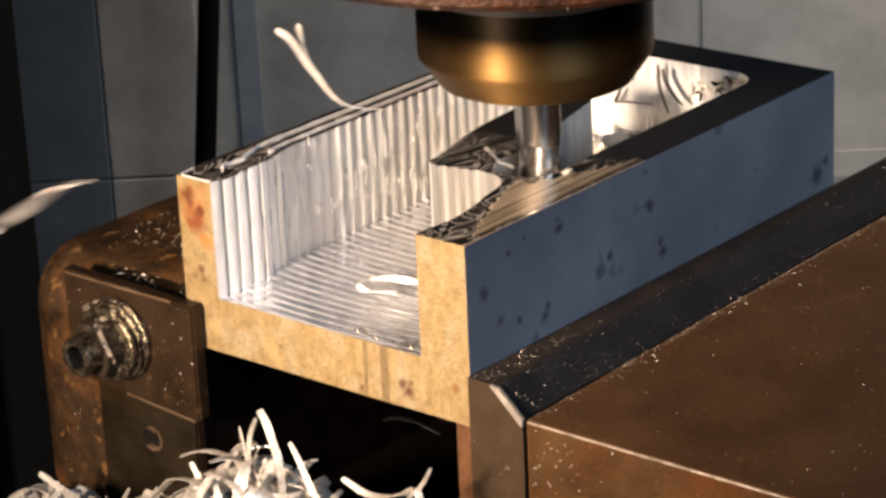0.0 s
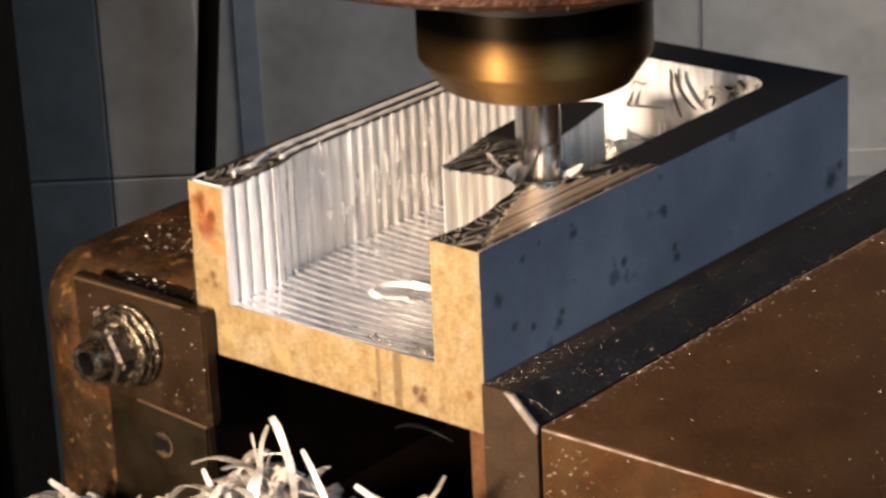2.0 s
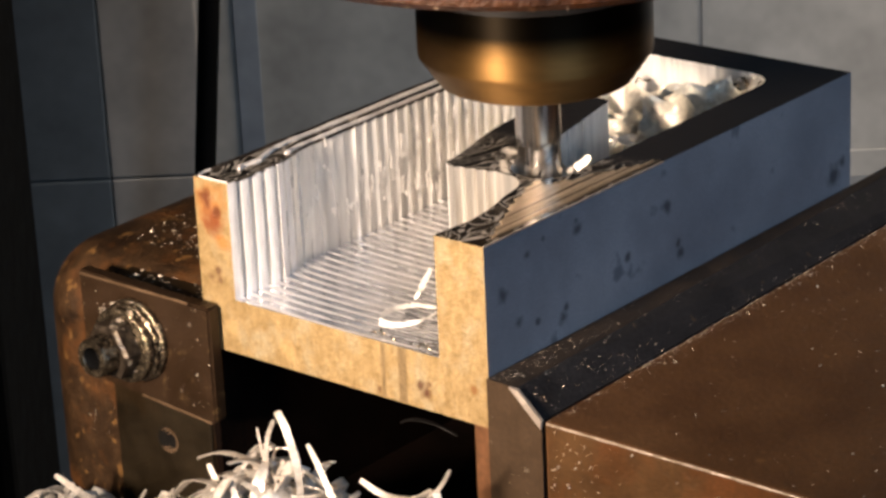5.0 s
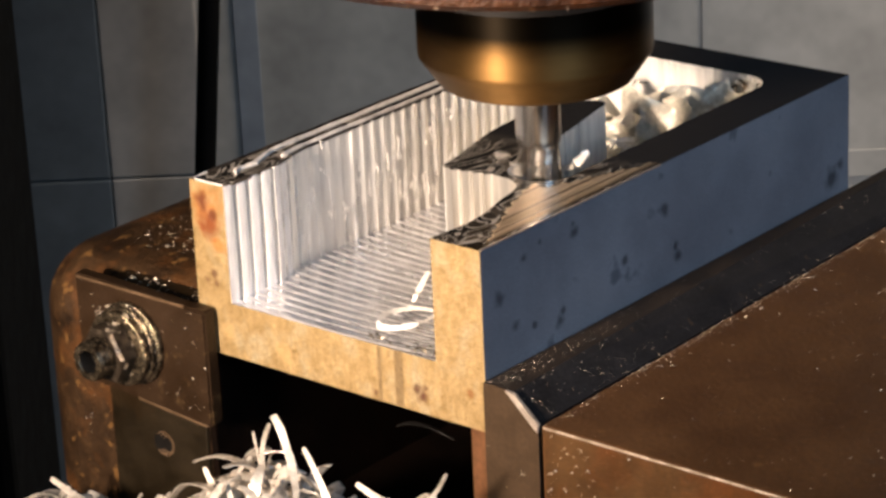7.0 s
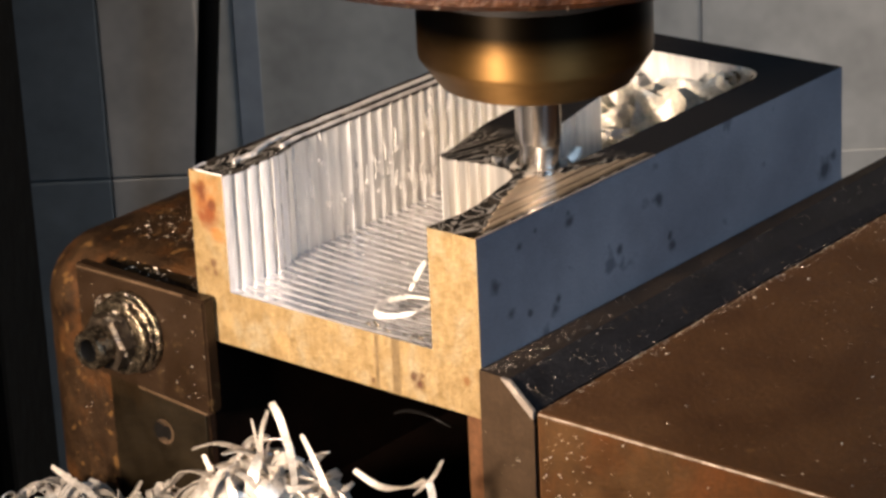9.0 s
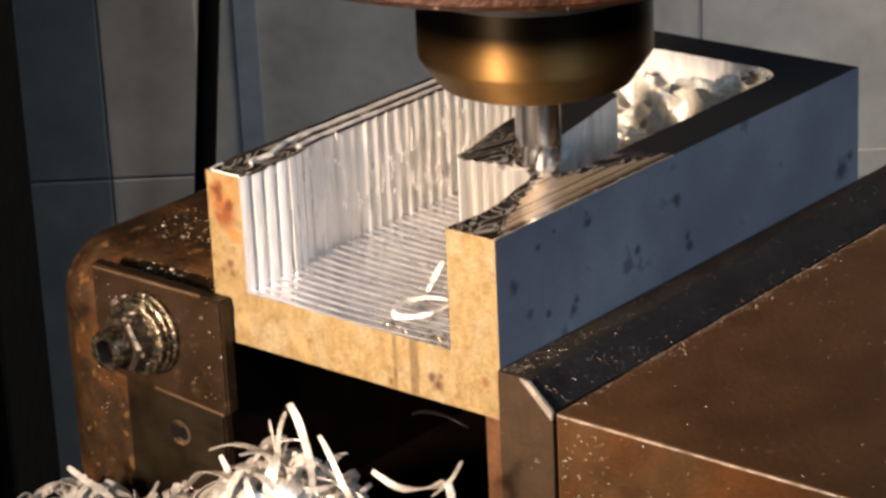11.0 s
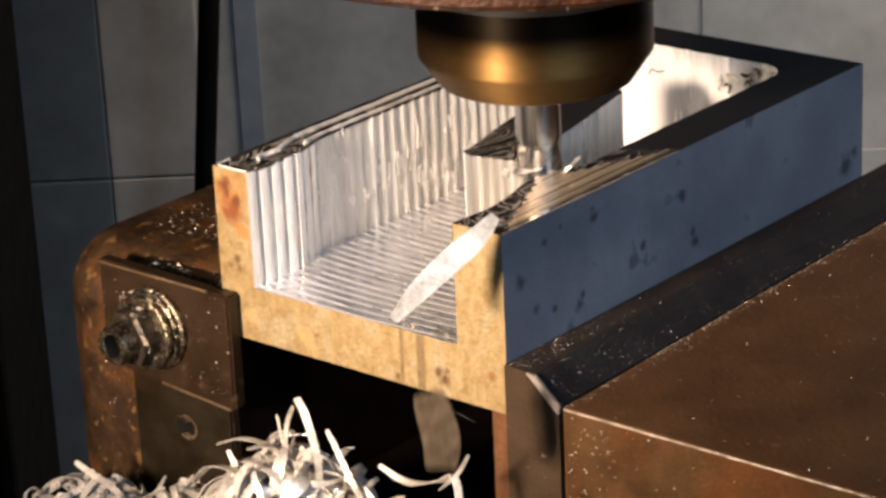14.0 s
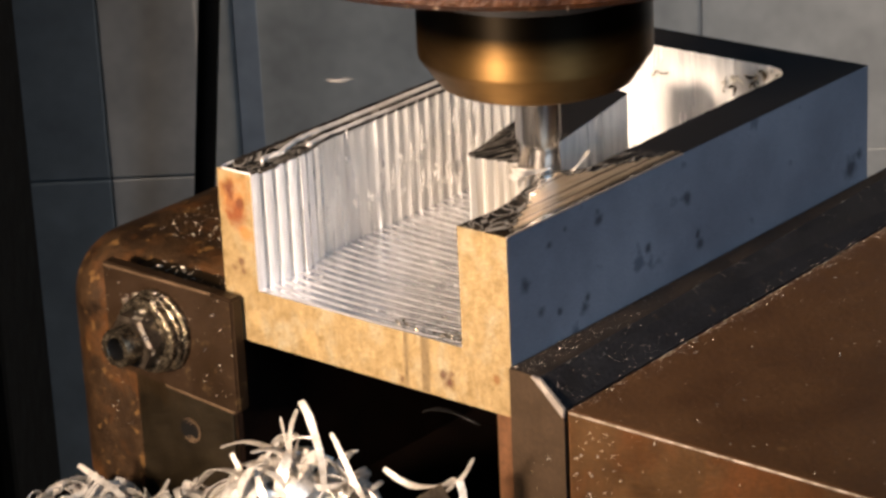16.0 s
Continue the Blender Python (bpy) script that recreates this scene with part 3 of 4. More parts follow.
def build_vise():
    vise = thing("machine_vise", "oily brown cast-iron machine vise strewn with fine chips", "vise")
    BED = -78.0
    part("base", boxed(-214, 270, -80, 330, BED - 40, BED, bevel=4), CAVITY_BLACK, vise, "vise bed under the block, near-black for the shade there")
    # fixed jaw: heavy body, dark jaw plate with a sloping top
    bm = boxed(24.4, 262, -2, 330, BED + 0.2, 9.6, bevel=0.9, segs=2)
    for v in bm.verts:                                          # the joint is skewed to fit the camera's view
        v.co.x -= SKEW * v.co.y if v.co.x < 30 else 0
    bm.normal_update()
    for f in bm.faces:
        f.material_index = 1 if f.calc_center_median().y < -1.9 else 0
    part("fixed_jaw", bm, [VISE, JAW_FRONT], vise, "broad oily brown fixed jaw with a worn front edge")
    bm = bmesh.new()
    sides, caps = prism(bm, [(0.3, 18.5), (12.6, 18.2), (22.6, 8.8), (22.6, BED), (0.3, BED)], -1.5, 330, "y")
    for v in bm.verts:
        v.co.x -= 0 if v.co.x < 1 else (TAPER if v.co.z > 15 else SKEW) * v.co.y
    for f in caps[0]:
        f.material_index = 1
    sides[0].material_index = 2
    part("jaw_plate", bm, [JAW, JAW_END, JAW_TOP], vise, "dark steel jaw plate with a sloping upper edge")
    bm = bmesh.new()
    prism(bm, [(10.2, 18.4), (13.8, 18.2), (23.5, 9.6), (22.9, 6.6)], -2.6, -1.4, "y")
    part("chamfer", bm, WORN_GLINT, vise, "bright worn bevel at the end of the jaw plate")
    # pale strip for the front edge's wear and its painted highlight
    part("edge_line", boxed(25.0, 262, -2.35, -1.2, 8.5, 9.2, bevel=0.3), EDGE, vise, "pale front edge of the jaw, worn and painted with its highlight")
    part("parallel", boxed(-7.4, -0.4, 0.6, 210, BED, -0.15, bevel=0.5), COPPERY, vise, "reddish steel parallel under the block")
    # moving jaw with a round shoulder
    bm = boxed(-228, -130.4, 0.4, 330, BED + 0.2, 19.5)
    soft_edges = [e for e in bm.edges if
                  sum((e.verts[0].co.x < -200 and e.verts[1].co.x < -200,
                       e.verts[0].co.y < 1 and e.verts[1].co.y < 1,
                       e.verts[0].co.z > 0 and e.verts[1].co.z > 0)) == 2]
    bmesh.ops.bevel(bm, geom=soft_edges, offset=27, segments=12, affect="EDGES", profile=0.5, clamp_overlap=True)
    part("moving_jaw", bm, CAST, vise, "rounded rusty brown moving jaw", smooth=True)
    # added plate that blackens the jaw's inner face for shade
    part("inner_shade_plate", boxed(-130.3, -127.5, 1, 330, BED + 0.2, -0.6), CAVITY_BLACK, vise)
    part("jaw_front", boxed(-180, -130.5, -1.0, 22, BED + 0.5, 15.2, bevel=0.6), OLIVE, vise, "olive-brown front of the jaw, darkened for the plate's shadow")
    # stop plate with its bolt
    bm = bmesh.new()
    prism(bm, [(-187, 19.0), (-121, 17.6), (-121, -26.0), (-123, -27.0), (-187, -22.4)], -7.0, -1.1, "y")
    bmesh.ops.bevel(bm, geom=[e for e in bm.edges if e.calc_face_angle(0) > 0.6], offset=0.8, segments=2, affect="EDGES")
    stop = part("stop_plate", bm, PLATE, vise, "brown steel stop plate bolted to the jaw, darkened for shade")
    part("edge_line", boxed(-186, -131, -7.2, -6.5, 17.2, 18.2, bevel=0.25), VISE_PALE, stop, "lighter upper edge")
    # pale strip that paints the lower edge's highlight
    bm = bmesh.new()
    prism(bm, [(-158, -23.6), (-123.4, -26.2), (-123.2, -27.1), (-158, -24.5)], -7.25, -6.6, "y")
    part("edge_line", bm, VISE_PALE, stop, "lighter lower edge, its highlight painted on")
    bx, bz = -158.2, -1.8
    for r, y0_, y1_ in ((15.6, -7.1, -9.6), (14.9, -10.1, -12.2), (14.2, -12.7, -15.4)):     # stacked washers
        bm = bmesh.new()
        lathe(bm, [(r - 1.2, y0_ + 0.6), (r - 0.4, y0_), (r, y0_ - 0.5), (r, y1_ + 0.5), (r - 0.6, y1_), (r - 2.4, y1_ - 0.1)], 44, (bx, 0, bz), "y")
        part("washer", bm, BOLT, stop, smooth=True)
    bm = bmesh.new()                                            # hexagon nut with turned corners
    lathe(bm, [(9.6, -15.5), (11.0, -16.0), (11.0, -22.0), (9.4, -22.8), (6.8, -22.8)], 6, (bx, 0, bz), "y")
    part("hex_nut", bm, NUT, stop, "dark oily hexagon nut")
    bm = bmesh.new()
    lathe(bm, [(6.9, -22.6), (7.4, -23.2), (7.4, -29.2), (6.8, -30.2), (4.6, -30.2), (4.3, -29.6), (4.3, -24), (0.1, -23.6)], 36, (bx, 0, bz), "y")
    for f in bm.faces:
        c = f.calc_center_median()
        # inside of the hollow end blackened to paint the shade in it
        f.material_index = 1 if len(f.verts) == 4 and math.hypot(c.x - bx, c.z - bz) < 4.4 else 0
    part("bolt", bm, [BOLT, RUBBER], stop, "oily hollow-ended bolt", smooth=True)
    rng = random.Random(21)
    bm = bmesh.new()
    for i in range(38):                                         # slivers caught on the washers and the nut
        a = radians(rng.gauss(70, 62))
        y0_ = rng.uniform(-8, -22)
        r = (15.4 if y0_ > -15.5 else 10.6) + rng.uniform(-0.8, 0.3)
        line = [(bx + r * math.cos(a + 0.05 * k * rng.uniform(0.4, 1.6)), y0_ + rng.gauss(0, 0.25), bz + r * math.sin(a + 0.05 * k)) for k in range(rng.randint(3, 5))]
        ribbon(bm, line, rng.uniform(0.25, 0.5), 0.2, lambda s: Vector((0.1, -1, 0.3)))
    tagged(part("caught_slivers", bm, SPECK, stop, "fine bright slivers caught on the bolt"), kind="stuff")
    # threaded hole below the plate: black disc painting its shade, threads set for the camera
    bm = bmesh.new()
    lathe(bm, [(4.9, -1.05), (4.9, -1.35), (0.1, -1.36)], 28, (-153, 0, -43.0), "y")
    bore = part("threaded_hole", bm, BLACK_STEEL, vise, "small threaded hole in the jaw, a flat black disc for its depth", smooth=True)
    for k in range(3):
        bm = bmesh.new()
        c = Vector((-152.6 + 0.9 * k, -1.5 + 0.05 * k, -43.0))
        ribbon(bm, [c + Vector((4.6 - 0.9 * k, 0, 0)) * math.cos(a) + Vector((0, 0, 4.6 - 0.7 * k)) * math.sin(a) for a in [-2.4 + 0.25 * i for i in range(20)]],
               0.75, 0.3, lambda s: Vector((1, 0, 0.2)))
        part("thread", bm, VISE_PALE, bore, smooth=True)
    return vise


vise = build_vise()


# ---- machine table under the vise ----
def build_table():
    table = thing("machine_table", "plain dark machine table carrying the vise", "machine table")
    part("tabletop", boxed(-228, 420, -90, 380, -178, -118.2, bevel=3), VISE, table)
    part("pedestal", boxed(-180, 200, -40, 300, FLOOR_Z * 1000, -178.2, bevel=3), VISE, table)
    return table


machine_table = build_table()


# ---- spindle ----
AXIS = (-29.5, 77.7)


def build_spindle():
    head = thing("milling_head", "rust-brown milling head with a chuck above the block", "milling head")
    head.location = (AXIS[0] * MM, AXIS[1] * MM, 0)
    bm = bmesh.new()
    lathe(bm, [(43, 150), (52, 148.5), (97, 146.2), (100, 148.5), (100, 166), (97, 170), (97, 420)], 96)
    part("quill_housing", bm, HOUSING, head, "rusty housing with a chipped rim", smooth=True)
    bm = bmesh.new()
    lathe(bm, [(78, 146.6), (90, 144.9), (92.5, 145.4), (92.5, 146.6)], 96)
    part("lower_lip", bm, BOLT, head, "thin grey lip under the housing", smooth=True)
    part("ram", boxed(-110, 110, -110, 320, 420.5, CEIL_Z * 1000, bevel=6), HOUSING, head)
    # unseen column, added so that the block's top mirrors black
    bm = bmesh.new()
    box(bm, -230, 230, 330, 640, 105, CEIL_Z * 1000, bevel=8)
    bmesh.ops.rotate(bm, verts=bm.verts, matrix=Matrix.Rotation(radians(TURN), 3, "Z"))
    part("column", bm, BLACK_STEEL, head, "unseen dark column added for the block's top to mirror")
    rng = random.Random(3)                                      # chipped, flaking rim
    bm = bmesh.new()
    for i in range(110):
        a = radians(rng.uniform(-170, 60))
        r = rng.uniform(84, 100.2)
        c = Vector((r * math.cos(a), r * math.sin(a), 146.6 + max(0, r - 97) * 0.7 + max(0, 97 - r) * 0.05))
        m = Matrix.Translation(c) @ Matrix.Rotation(rng.uniform(0, 6), 4, "Z") @ Matrix.Diagonal((rng.uniform(0.5, 3.5), rng.uniform(0.2, 0.8), 0.5, 1))
        bmesh.ops.create_icosphere(bm, subdivisions=1, radius=1.0, matrix=m)
    tagged(part("flaking_rim", bm, FLAKE, head, "pale flaking edge of the housing"), kind="stuff")
    chuck = thing("spindle_chuck", "bronze-tinted collet chuck holding a bright end mill", "chuck")
    chuck.location = head.location
    # black sleeve paints the housing's shadow on the upper chuck
    bm = bmesh.new()
    lathe(bm, [(40.2, 147.5), (40.6, 143), (40.6, 133), (40.6, 128.01)], 96)
    part("sleeve", bm, BLACK_STEEL, chuck, "chuck sleeve, black for the housing's shadow", smooth=True)
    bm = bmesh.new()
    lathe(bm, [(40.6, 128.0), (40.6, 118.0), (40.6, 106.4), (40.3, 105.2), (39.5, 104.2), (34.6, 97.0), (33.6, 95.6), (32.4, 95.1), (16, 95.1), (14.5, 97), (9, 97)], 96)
    part("collet_nut", bm, CHUCK, chuck, "bronze tapered collet nut with the housing's shadow painted above", smooth=True)
    # end mill: plain shank, four helical flutes
    mill = new("end_mill")
    mill.parent = chuck
    bm = bmesh.new()
    lathe(bm, [(8, 104), (8, 75), (7.6, 72)], 40)
    part("shank", bm, TOOL, mill, smooth=True)
    bm = bmesh.new()
    rows = []
    steps, around = 40, 32
    for k in range(steps + 1):
        z = 22 + 51.0 * k / steps
        row = []
        for i in range(around):
            a = 2 * math.pi * i / around
            s = (i / around * 4) % 1.0
            r = 8.0 - 2.6 * (1 - s) ** 1.5 * (0.25 if k == steps else 1)
            tw = radians(30) + (z - 22) * radians(3.6)
            row.append(bm.verts.new((r * math.cos(a + tw), r * math.sin(a + tw), z)))
        rows.append(row)
    for p, q in zip(rows, rows[1:]):
        for i in range(around):
            j = (i + 1) % around
            bm.faces.new((p[i], p[j], q[j], q[i]))
    bm.faces.new(rows[0])
    bm.faces.new(rows[-1])
    part("cutter", bm, TOOL, mill, "bright helical cutting flutes", smooth=True)
    return head, chuck


milling_head, spindle_chuck = build_spindle()


# ---- swarf ----
def build_pile():
    rng = random.Random(4)
    bm = bmesh.new()
    for i in range(1250):
        if i % 10 == 0:
            x, y = rng.gauss(-172, 12), rng.gauss(-34, 9)
            top = -64
        else:
            x, y = rng.uniform(-132, 16), rng.gauss(-36, 13)
            top = -49 + 31 * math.exp(-((x + 72) / 26) ** 2) + 22 * math.exp(-((x + 10) / 40) ** 2)
        fall = math.exp(-((y + 32) / 34) ** 2)
        z = -76 + (top + 76) * fall * rng.uniform(0.35, 1.0) ** 0.4
        size = rng.uniform(4, 13)
        pts, ax = curl(rng, (x, y, max(z - size * 0.6, -74)), size, 3, rng.uniform(0.25, 0.55), 0.9)
        for p in pts:
            p.z = max(p.z, -77.4)
            p.y = min(p.y, -11.5)
        ribbon(bm, pts, rng.uniform(2.4, 6.5), 0.35, lambda s, ax=ax: ax)
    ob = part("swarf_pile", bm, SWARF, smooth=True)
    return tagged(ob, "tangled heap of bright curled metal chips on the vise bed", "metal chips", kind="stuff")


swarf_pile = build_pile()
riders = []                                                     # loose things that travel with the table


def chip(points, width, label, side=(0.8, 0.6, 0.2), mat=STRIP):
    bm = bmesh.new()
    ribbon(bm, bent(points), width * 0.52, 0.35, lambda s: Vector(side) + Vector((0.5 * math.sin(5 * s), 0, 0.5 * math.cos(4 * s))), 0.35)
    return tagged(part("metal_chip", bm, mat, smooth=True), label, "metal chip", "loose metal chips")


Y = -32.0                                                       # strips that stand up out of the heap
riders += [
    chip([(-62, Y, -3), (-66, Y, 1.5), (-60, Y - 2, -4), (-55, Y - 3, -20), (-56, Y - 3, -44)], 5.0, "broad bright metal strip arching over the chip heap"),
    chip([(-68, Y, -2), (-72, Y, -12), (-73, Y, -30)], 3.0, "narrow upright metal strip in the chip heap"),
    chip([(-76, Y, -7), (-74, Y, -18), (-72, Y, -34)], 1.6, "thin pointed metal splinter in the chip heap"),
    chip([(-53, Y, -7), (-47, Y - 2, -12), (-40, Y - 4, -20), (-36, Y - 2, -30), (-37, Y + 3, -46)], 4.0, "tapering curved metal strip leaning on the heap"),
    chip([(-44, Y - 2, -22), (-37, Y, -25), (-33, Y, -31), (-36, Y, -44)], 3.5, "curved metal sliver standing in the heap"),
    chip([(-30, Y, -14), (-18, Y, -17), (-4, Y, -13), (3, Y, -10), (6, Y - 2, -30), (4, Y - 3, -50)], 5.0, "wide wavy metal strip across the heap"),
    chip([(-4, Y, -16), (4, Y, -8), (9, Y, 0)], 2.6, "thin metal strip pointing up beside the parallel"),
    chip([(-101, Y, -27), (-97, Y - 1, -31), (-90, Y - 3, -35), (-80, Y - 4, -42)], 4.0, "short bright metal offcut standing in the heap"),
    chip([(-106, Y, -26), (-90, Y - 2, -19), (-72, Y - 3, -20), (-56, Y - 3, -34)], 4.5, "long arched metal strip over the heap"),
    chip([(-120, Y, -45), (-106, Y - 4, -33), (-90, Y - 5, -32), (-78, Y - 5, -44)], 6.0, "broad pale metal strip bowed over the heap"),
    chip([(-182, Y, -53), (-172, Y, -56), (-160, Y, -60), (-150, Y, -74)], 5.0, "short pale metal strip beside the jaw"),
    chip([(-150, Y, -60), (-140, Y, -54), (-134, Y, -46)], 2.6, "thin curved metal sliver beside the heap"),
    # black metal here paints the shade under the block
    chip([(-46.4, 8, -12.4), (-41.2, 8, -10.0), (-33.5, 8, -9.1), (-27.3, 8, -9.7), (-22, 9, -11.5)], 3.4, "metal strip hanging under the block, blackened for the shade there", mat=BLACK_STEEL),
]


def build_specks():
    rng = random.Random(9)
    bm = bmesh.new()
    def speck(x, y, z, s):
        a = rng.uniform(0, 3.14)
        d = Vector((math.cos(a), math.sin(a), 0)) * s
        e = Vector((-d.y, d.x, 0)) * rng.uniform(0.2, 0.5)
        up = Vector((0, 0, s * rng.uniform(0.25, 0.7)))
        c = Vector((x, y, z))
        q = [bm.verts.new(p) for p in (c - d, c - e, c + d, c + e, c + up + d * rng.uniform(-0.5, 0.5))]
        for i in range(4):
            bm.faces.new((q[i], q[(i + 1) % 4], q[4]))
        bm.faces.new(q[:4][::-1])
    for i in range(1500):                                       # fixed jaw top, thicker along the joint
        x, y = (rng.expovariate(1 / 1.8) if i % 2 else rng.uniform(0, 190)), rng.uniform(-1, 300)
        speck(min(24.8 + x - SKEW * y, 250), y, 9.65, rng.choice((0.14, 0.2, 0.28, 0.45)))
    for i in range(620):                                        # jaw plate slope
        s, y = rng.uniform(0, 1), rng.uniform(0, 300)
        top, foot = 12.6 - TAPER * y, 22.6 - SKEW * y
        speck(top + (foot - top) * s, y, 18.6 - 9.4 * s, rng.choice((0.12, 0.18, 0.25, 0.4)))
    for i in range(260):                                        # dust on the near end of the flat strip
        speck(rng.uniform(1.0, 9.5), min(rng.expovariate(1 / 26.0), 120), 18.45, rng.choice((0.1, 0.14, 0.2, 0.36)))
    for i in range(420):                                        # moving jaw top
        speck(rng.uniform(-196, -131.5), 25 + rng.uniform(0, 110) * rng.random() ** 0.4, 19.55, rng.choice((0.2, 0.3, 0.4, 0.7)))
    for i in range(120):
        speck(rng.uniform(-178, -131.5), rng.uniform(0, 21), 15.25, rng.choice((0.3, 0.4, 0.6, 1.1)))
    for x0, x1, y, z0, z1, count in ((-186, -122, -7.1, -22, 17, 60), (26, 46, -2.15, -60, 5, 150), (26, 70, -2.15, -60, 7, 70), (26, 240, -2.15, -60, 7, 60), (1, 22, -1.65, -60, 8, 30), (-197, -181, 0.35, -60, -8, 30)):
        for i in range(count):                                  # clinging to the upright faces
            c = Vector((rng.uniform(x0, x1), y, rng.uniform(z0, z1)))
            r = rng.choice((0.12, 0.18, 0.25, 0.45))
            q = [bm.verts.new(c + Vector((math.cos(a) * r * rng.uniform(0.5, 1.4), 0.0, math.sin(a) * r * rng.uniform(0.4, 1.2)))) for a in (0, 1.6, 3.1, 4.7)]
            q.append(bm.verts.new(c + Vector((0, -r * 0.8, 0))))
            for k in range(4):
                bm.faces.new((q[k], q[(k + 1) % 4], q[4]))
    ob = part("chip_specks", bm, SPECK)
    return tagged(ob, "fine bright metal chips scattered over the vise", "metal chips", kind="stuff")


chip_specks = build_specks()


# ---- chips thrown by the cutter (built round their own middle) ----
def flyer(strips, width, label, side=None, mat=SWARF, blunt=0.7):
    """A chip of one strip, or a tangle with each strand a part."""
    many = len(strips) > 1
    root = thing("metal_chip", label, "metal chip", "loose metal chips") if many else None
    for k, line in enumerate(strips):
        bm = bmesh.new()
        ribbon(bm, bent(line, 30), width, 0.35, lambda s, k=k: Vector(side) if side else Vector((0.75, 0.55 * math.cos(3 * s + k), 0.3 + 0.6 * math.sin(4 * s + k))), blunt)
        ob = part("strand" if many else "metal_chip", bm, mat, root, smooth=True)
    return root or tagged(ob, label, "metal chip", "loose metal chips")


def loop(r, n=12, turns=0.8, rise=4.0, a0=0.0):
    return [(r * math.cos(a0 + turns * 6.283 * i / n), r * math.sin(a0 + turns * 6.283 * i / n), rise * i / n) for i in range(n + 1)]


def tangle(seed, count, size):
    rng = random.Random(seed)
    return [curl(rng, (rng.gauss(0, size * 0.4), rng.gauss(0, size * 0.5), rng.uniform(0, size * 0.5)), size * rng.uniform(0.5, 1.0), 3, rng.uniform(0.4, 0.9), 1.0)[0] for i in range(count)]


def foil_mass(sheets, label):
    """A heap of crumpled thin sheets, each folded along its own random creases."""
    rng = random.Random(31)
    root = thing("metal_chip", label, "metal chip", "loose metal chips")
    for cx, cy, cz, w, h, yaw in sheets:
        creases = [(rng.uniform(-1, 1), rng.uniform(-1, 1), rng.uniform(0, 6), rng.uniform(0.5, 2.2)) for k in range(7)]
        m = Matrix.Translation((cx, cy, cz)) @ Matrix.Rotation(radians(yaw), 4, "Z") @ Matrix.Rotation(radians(rng.uniform(-40, -12)), 4, "X") @ Matrix.Rotation(radians(rng.uniform(-25, 25)), 4, "Y")
        bm = bmesh.new()
        nu, nv = 18, 14
        layers = []
        for back in (0.0, 0.35):
            rows_ = []
            for j in range(nv + 1):
                row = []
                for i in range(nu + 1):
                    u, v = (i / nu - 0.5) * w, (j / nv - 0.5) * h
                    ragged = 1 + 0.18 * math.sin(9 * i / nu + cx) * (abs(j / nv - 0.5) > 0.4)
                    d = sum(a * abs(((p * u + q * v) * 0.16 + o) % 2 - 1) for p, q, o, a in creases) + 0.02 * u * u * math.copysign(1, yaw)
                    row.append(bm.verts.new(m @ Vector((u, d - 3 + back, v * ragged))))
                rows_.append(row)
            layers.append(rows_)
        for rows_ in layers:
            for a, b in zip(rows_, rows_[1:]):
                for i in range(nu):
                    bm.faces.new((a[i], a[i + 1], b[i + 1], b[i]))
        f, g = layers
        edge = [(0, i) for i in range(nu)] + [(j, nu) for j in range(nv)] + [(nv, i) for i in range(nu, 0, -1)] + [(j, 0) for j in range(nv, 0, -1)]
        for (j, i), (l_, k) in zip(edge, edge[1:] + edge[:1]):
            bm.faces.new((f[j][i], f[l_][k], g[l_][k], g[j][i]))
        part("sheet", bm, FOIL, root)
    return root


chip_ring = flyer([[(x * 1.25, y * 0.95, z) for x, y, z in loop(10.5, turns=0.8, rise=5.0)], [(10, 6, 3), (14, 5, 8), (16, 3, 13)]], 2.2, "bright ring-shaped metal chip lying in the pocket", mat=GLINT)
chip_nest = flyer([[(p.x * 1.2, p.y * 1.1, p.z * 0.3 + 3) for p in line] for line in tangle(5, 11, 15)], 2.2, "crinkled nest of silvery metal chips in the pocket", mat=GLINT)
chip_mat = foil_mass([(-30, 14, 8, 34, 26, 10), (-16, 4, 14, 30, 24, -18), (-4, 12, 20, 34, 30, 24), (8, 2, 26, 26, 20, -8), (17, 10, 30, 26, 20, 30), (24, 18, 31, 18, 18, 55), (-22, -8, 4, 30, 18, 0)], "crumpled foil-like mass of silvery chips heaped in the pocket")
# hoops take near-black metal to paint their dark reflections
chip_hoop = flyer([[(a, 0, b) for a, b in ((-5.6, 17), (-5, 14.5), (-5.1, 11), (-3.7, 5.3), (-0.6, -1.7))], [(a, -1.5, b) for a, b in ((-2, 16.5), (-1.6, 14), (-0.4, 11), (3.5, 6), (7.4, 3.3))],
                   [(a, 1.0, b) for a, b in ((-23.9, 4.8), (-25.6, 0.4), (-26.4, -1.4), (-19.4, -0.8), (-9.4, 0.2))]], 2.6, "thin hooped chips leaning on the pocket's far wall, darkened as silhouettes", (0.9, -0.4, 0.3), NUT)
hook_strip = flyer([[(-4, 0, -1.5), (-2.2, 0, 1.2), (0, 0, 0.3), (3.6, 0, 1.2)]], 1.0, "small dark hooked strip on the far pocket wall", (0.2, -0.9, 0.5), BOLT)
chip_streak = flyer([[(-4, -23, -12), (-3, -11, -6), (0, 2, 1), (3, 11, 6), (4, 20, 11)]], 8.0, "long tapered metal chip flung from the cutter", (-0.62, -0.21, 0.66))
chip_curl = flyer([loop(10, turns=0.6, rise=6, a0=0.5), [(-9, 2, 4), (-2, 8, 9), (8, 9, 8)], loop(7, turns=0.5, rise=-5, a0=2.5)], 5.0, "curled metal chip whirling round the cutter")
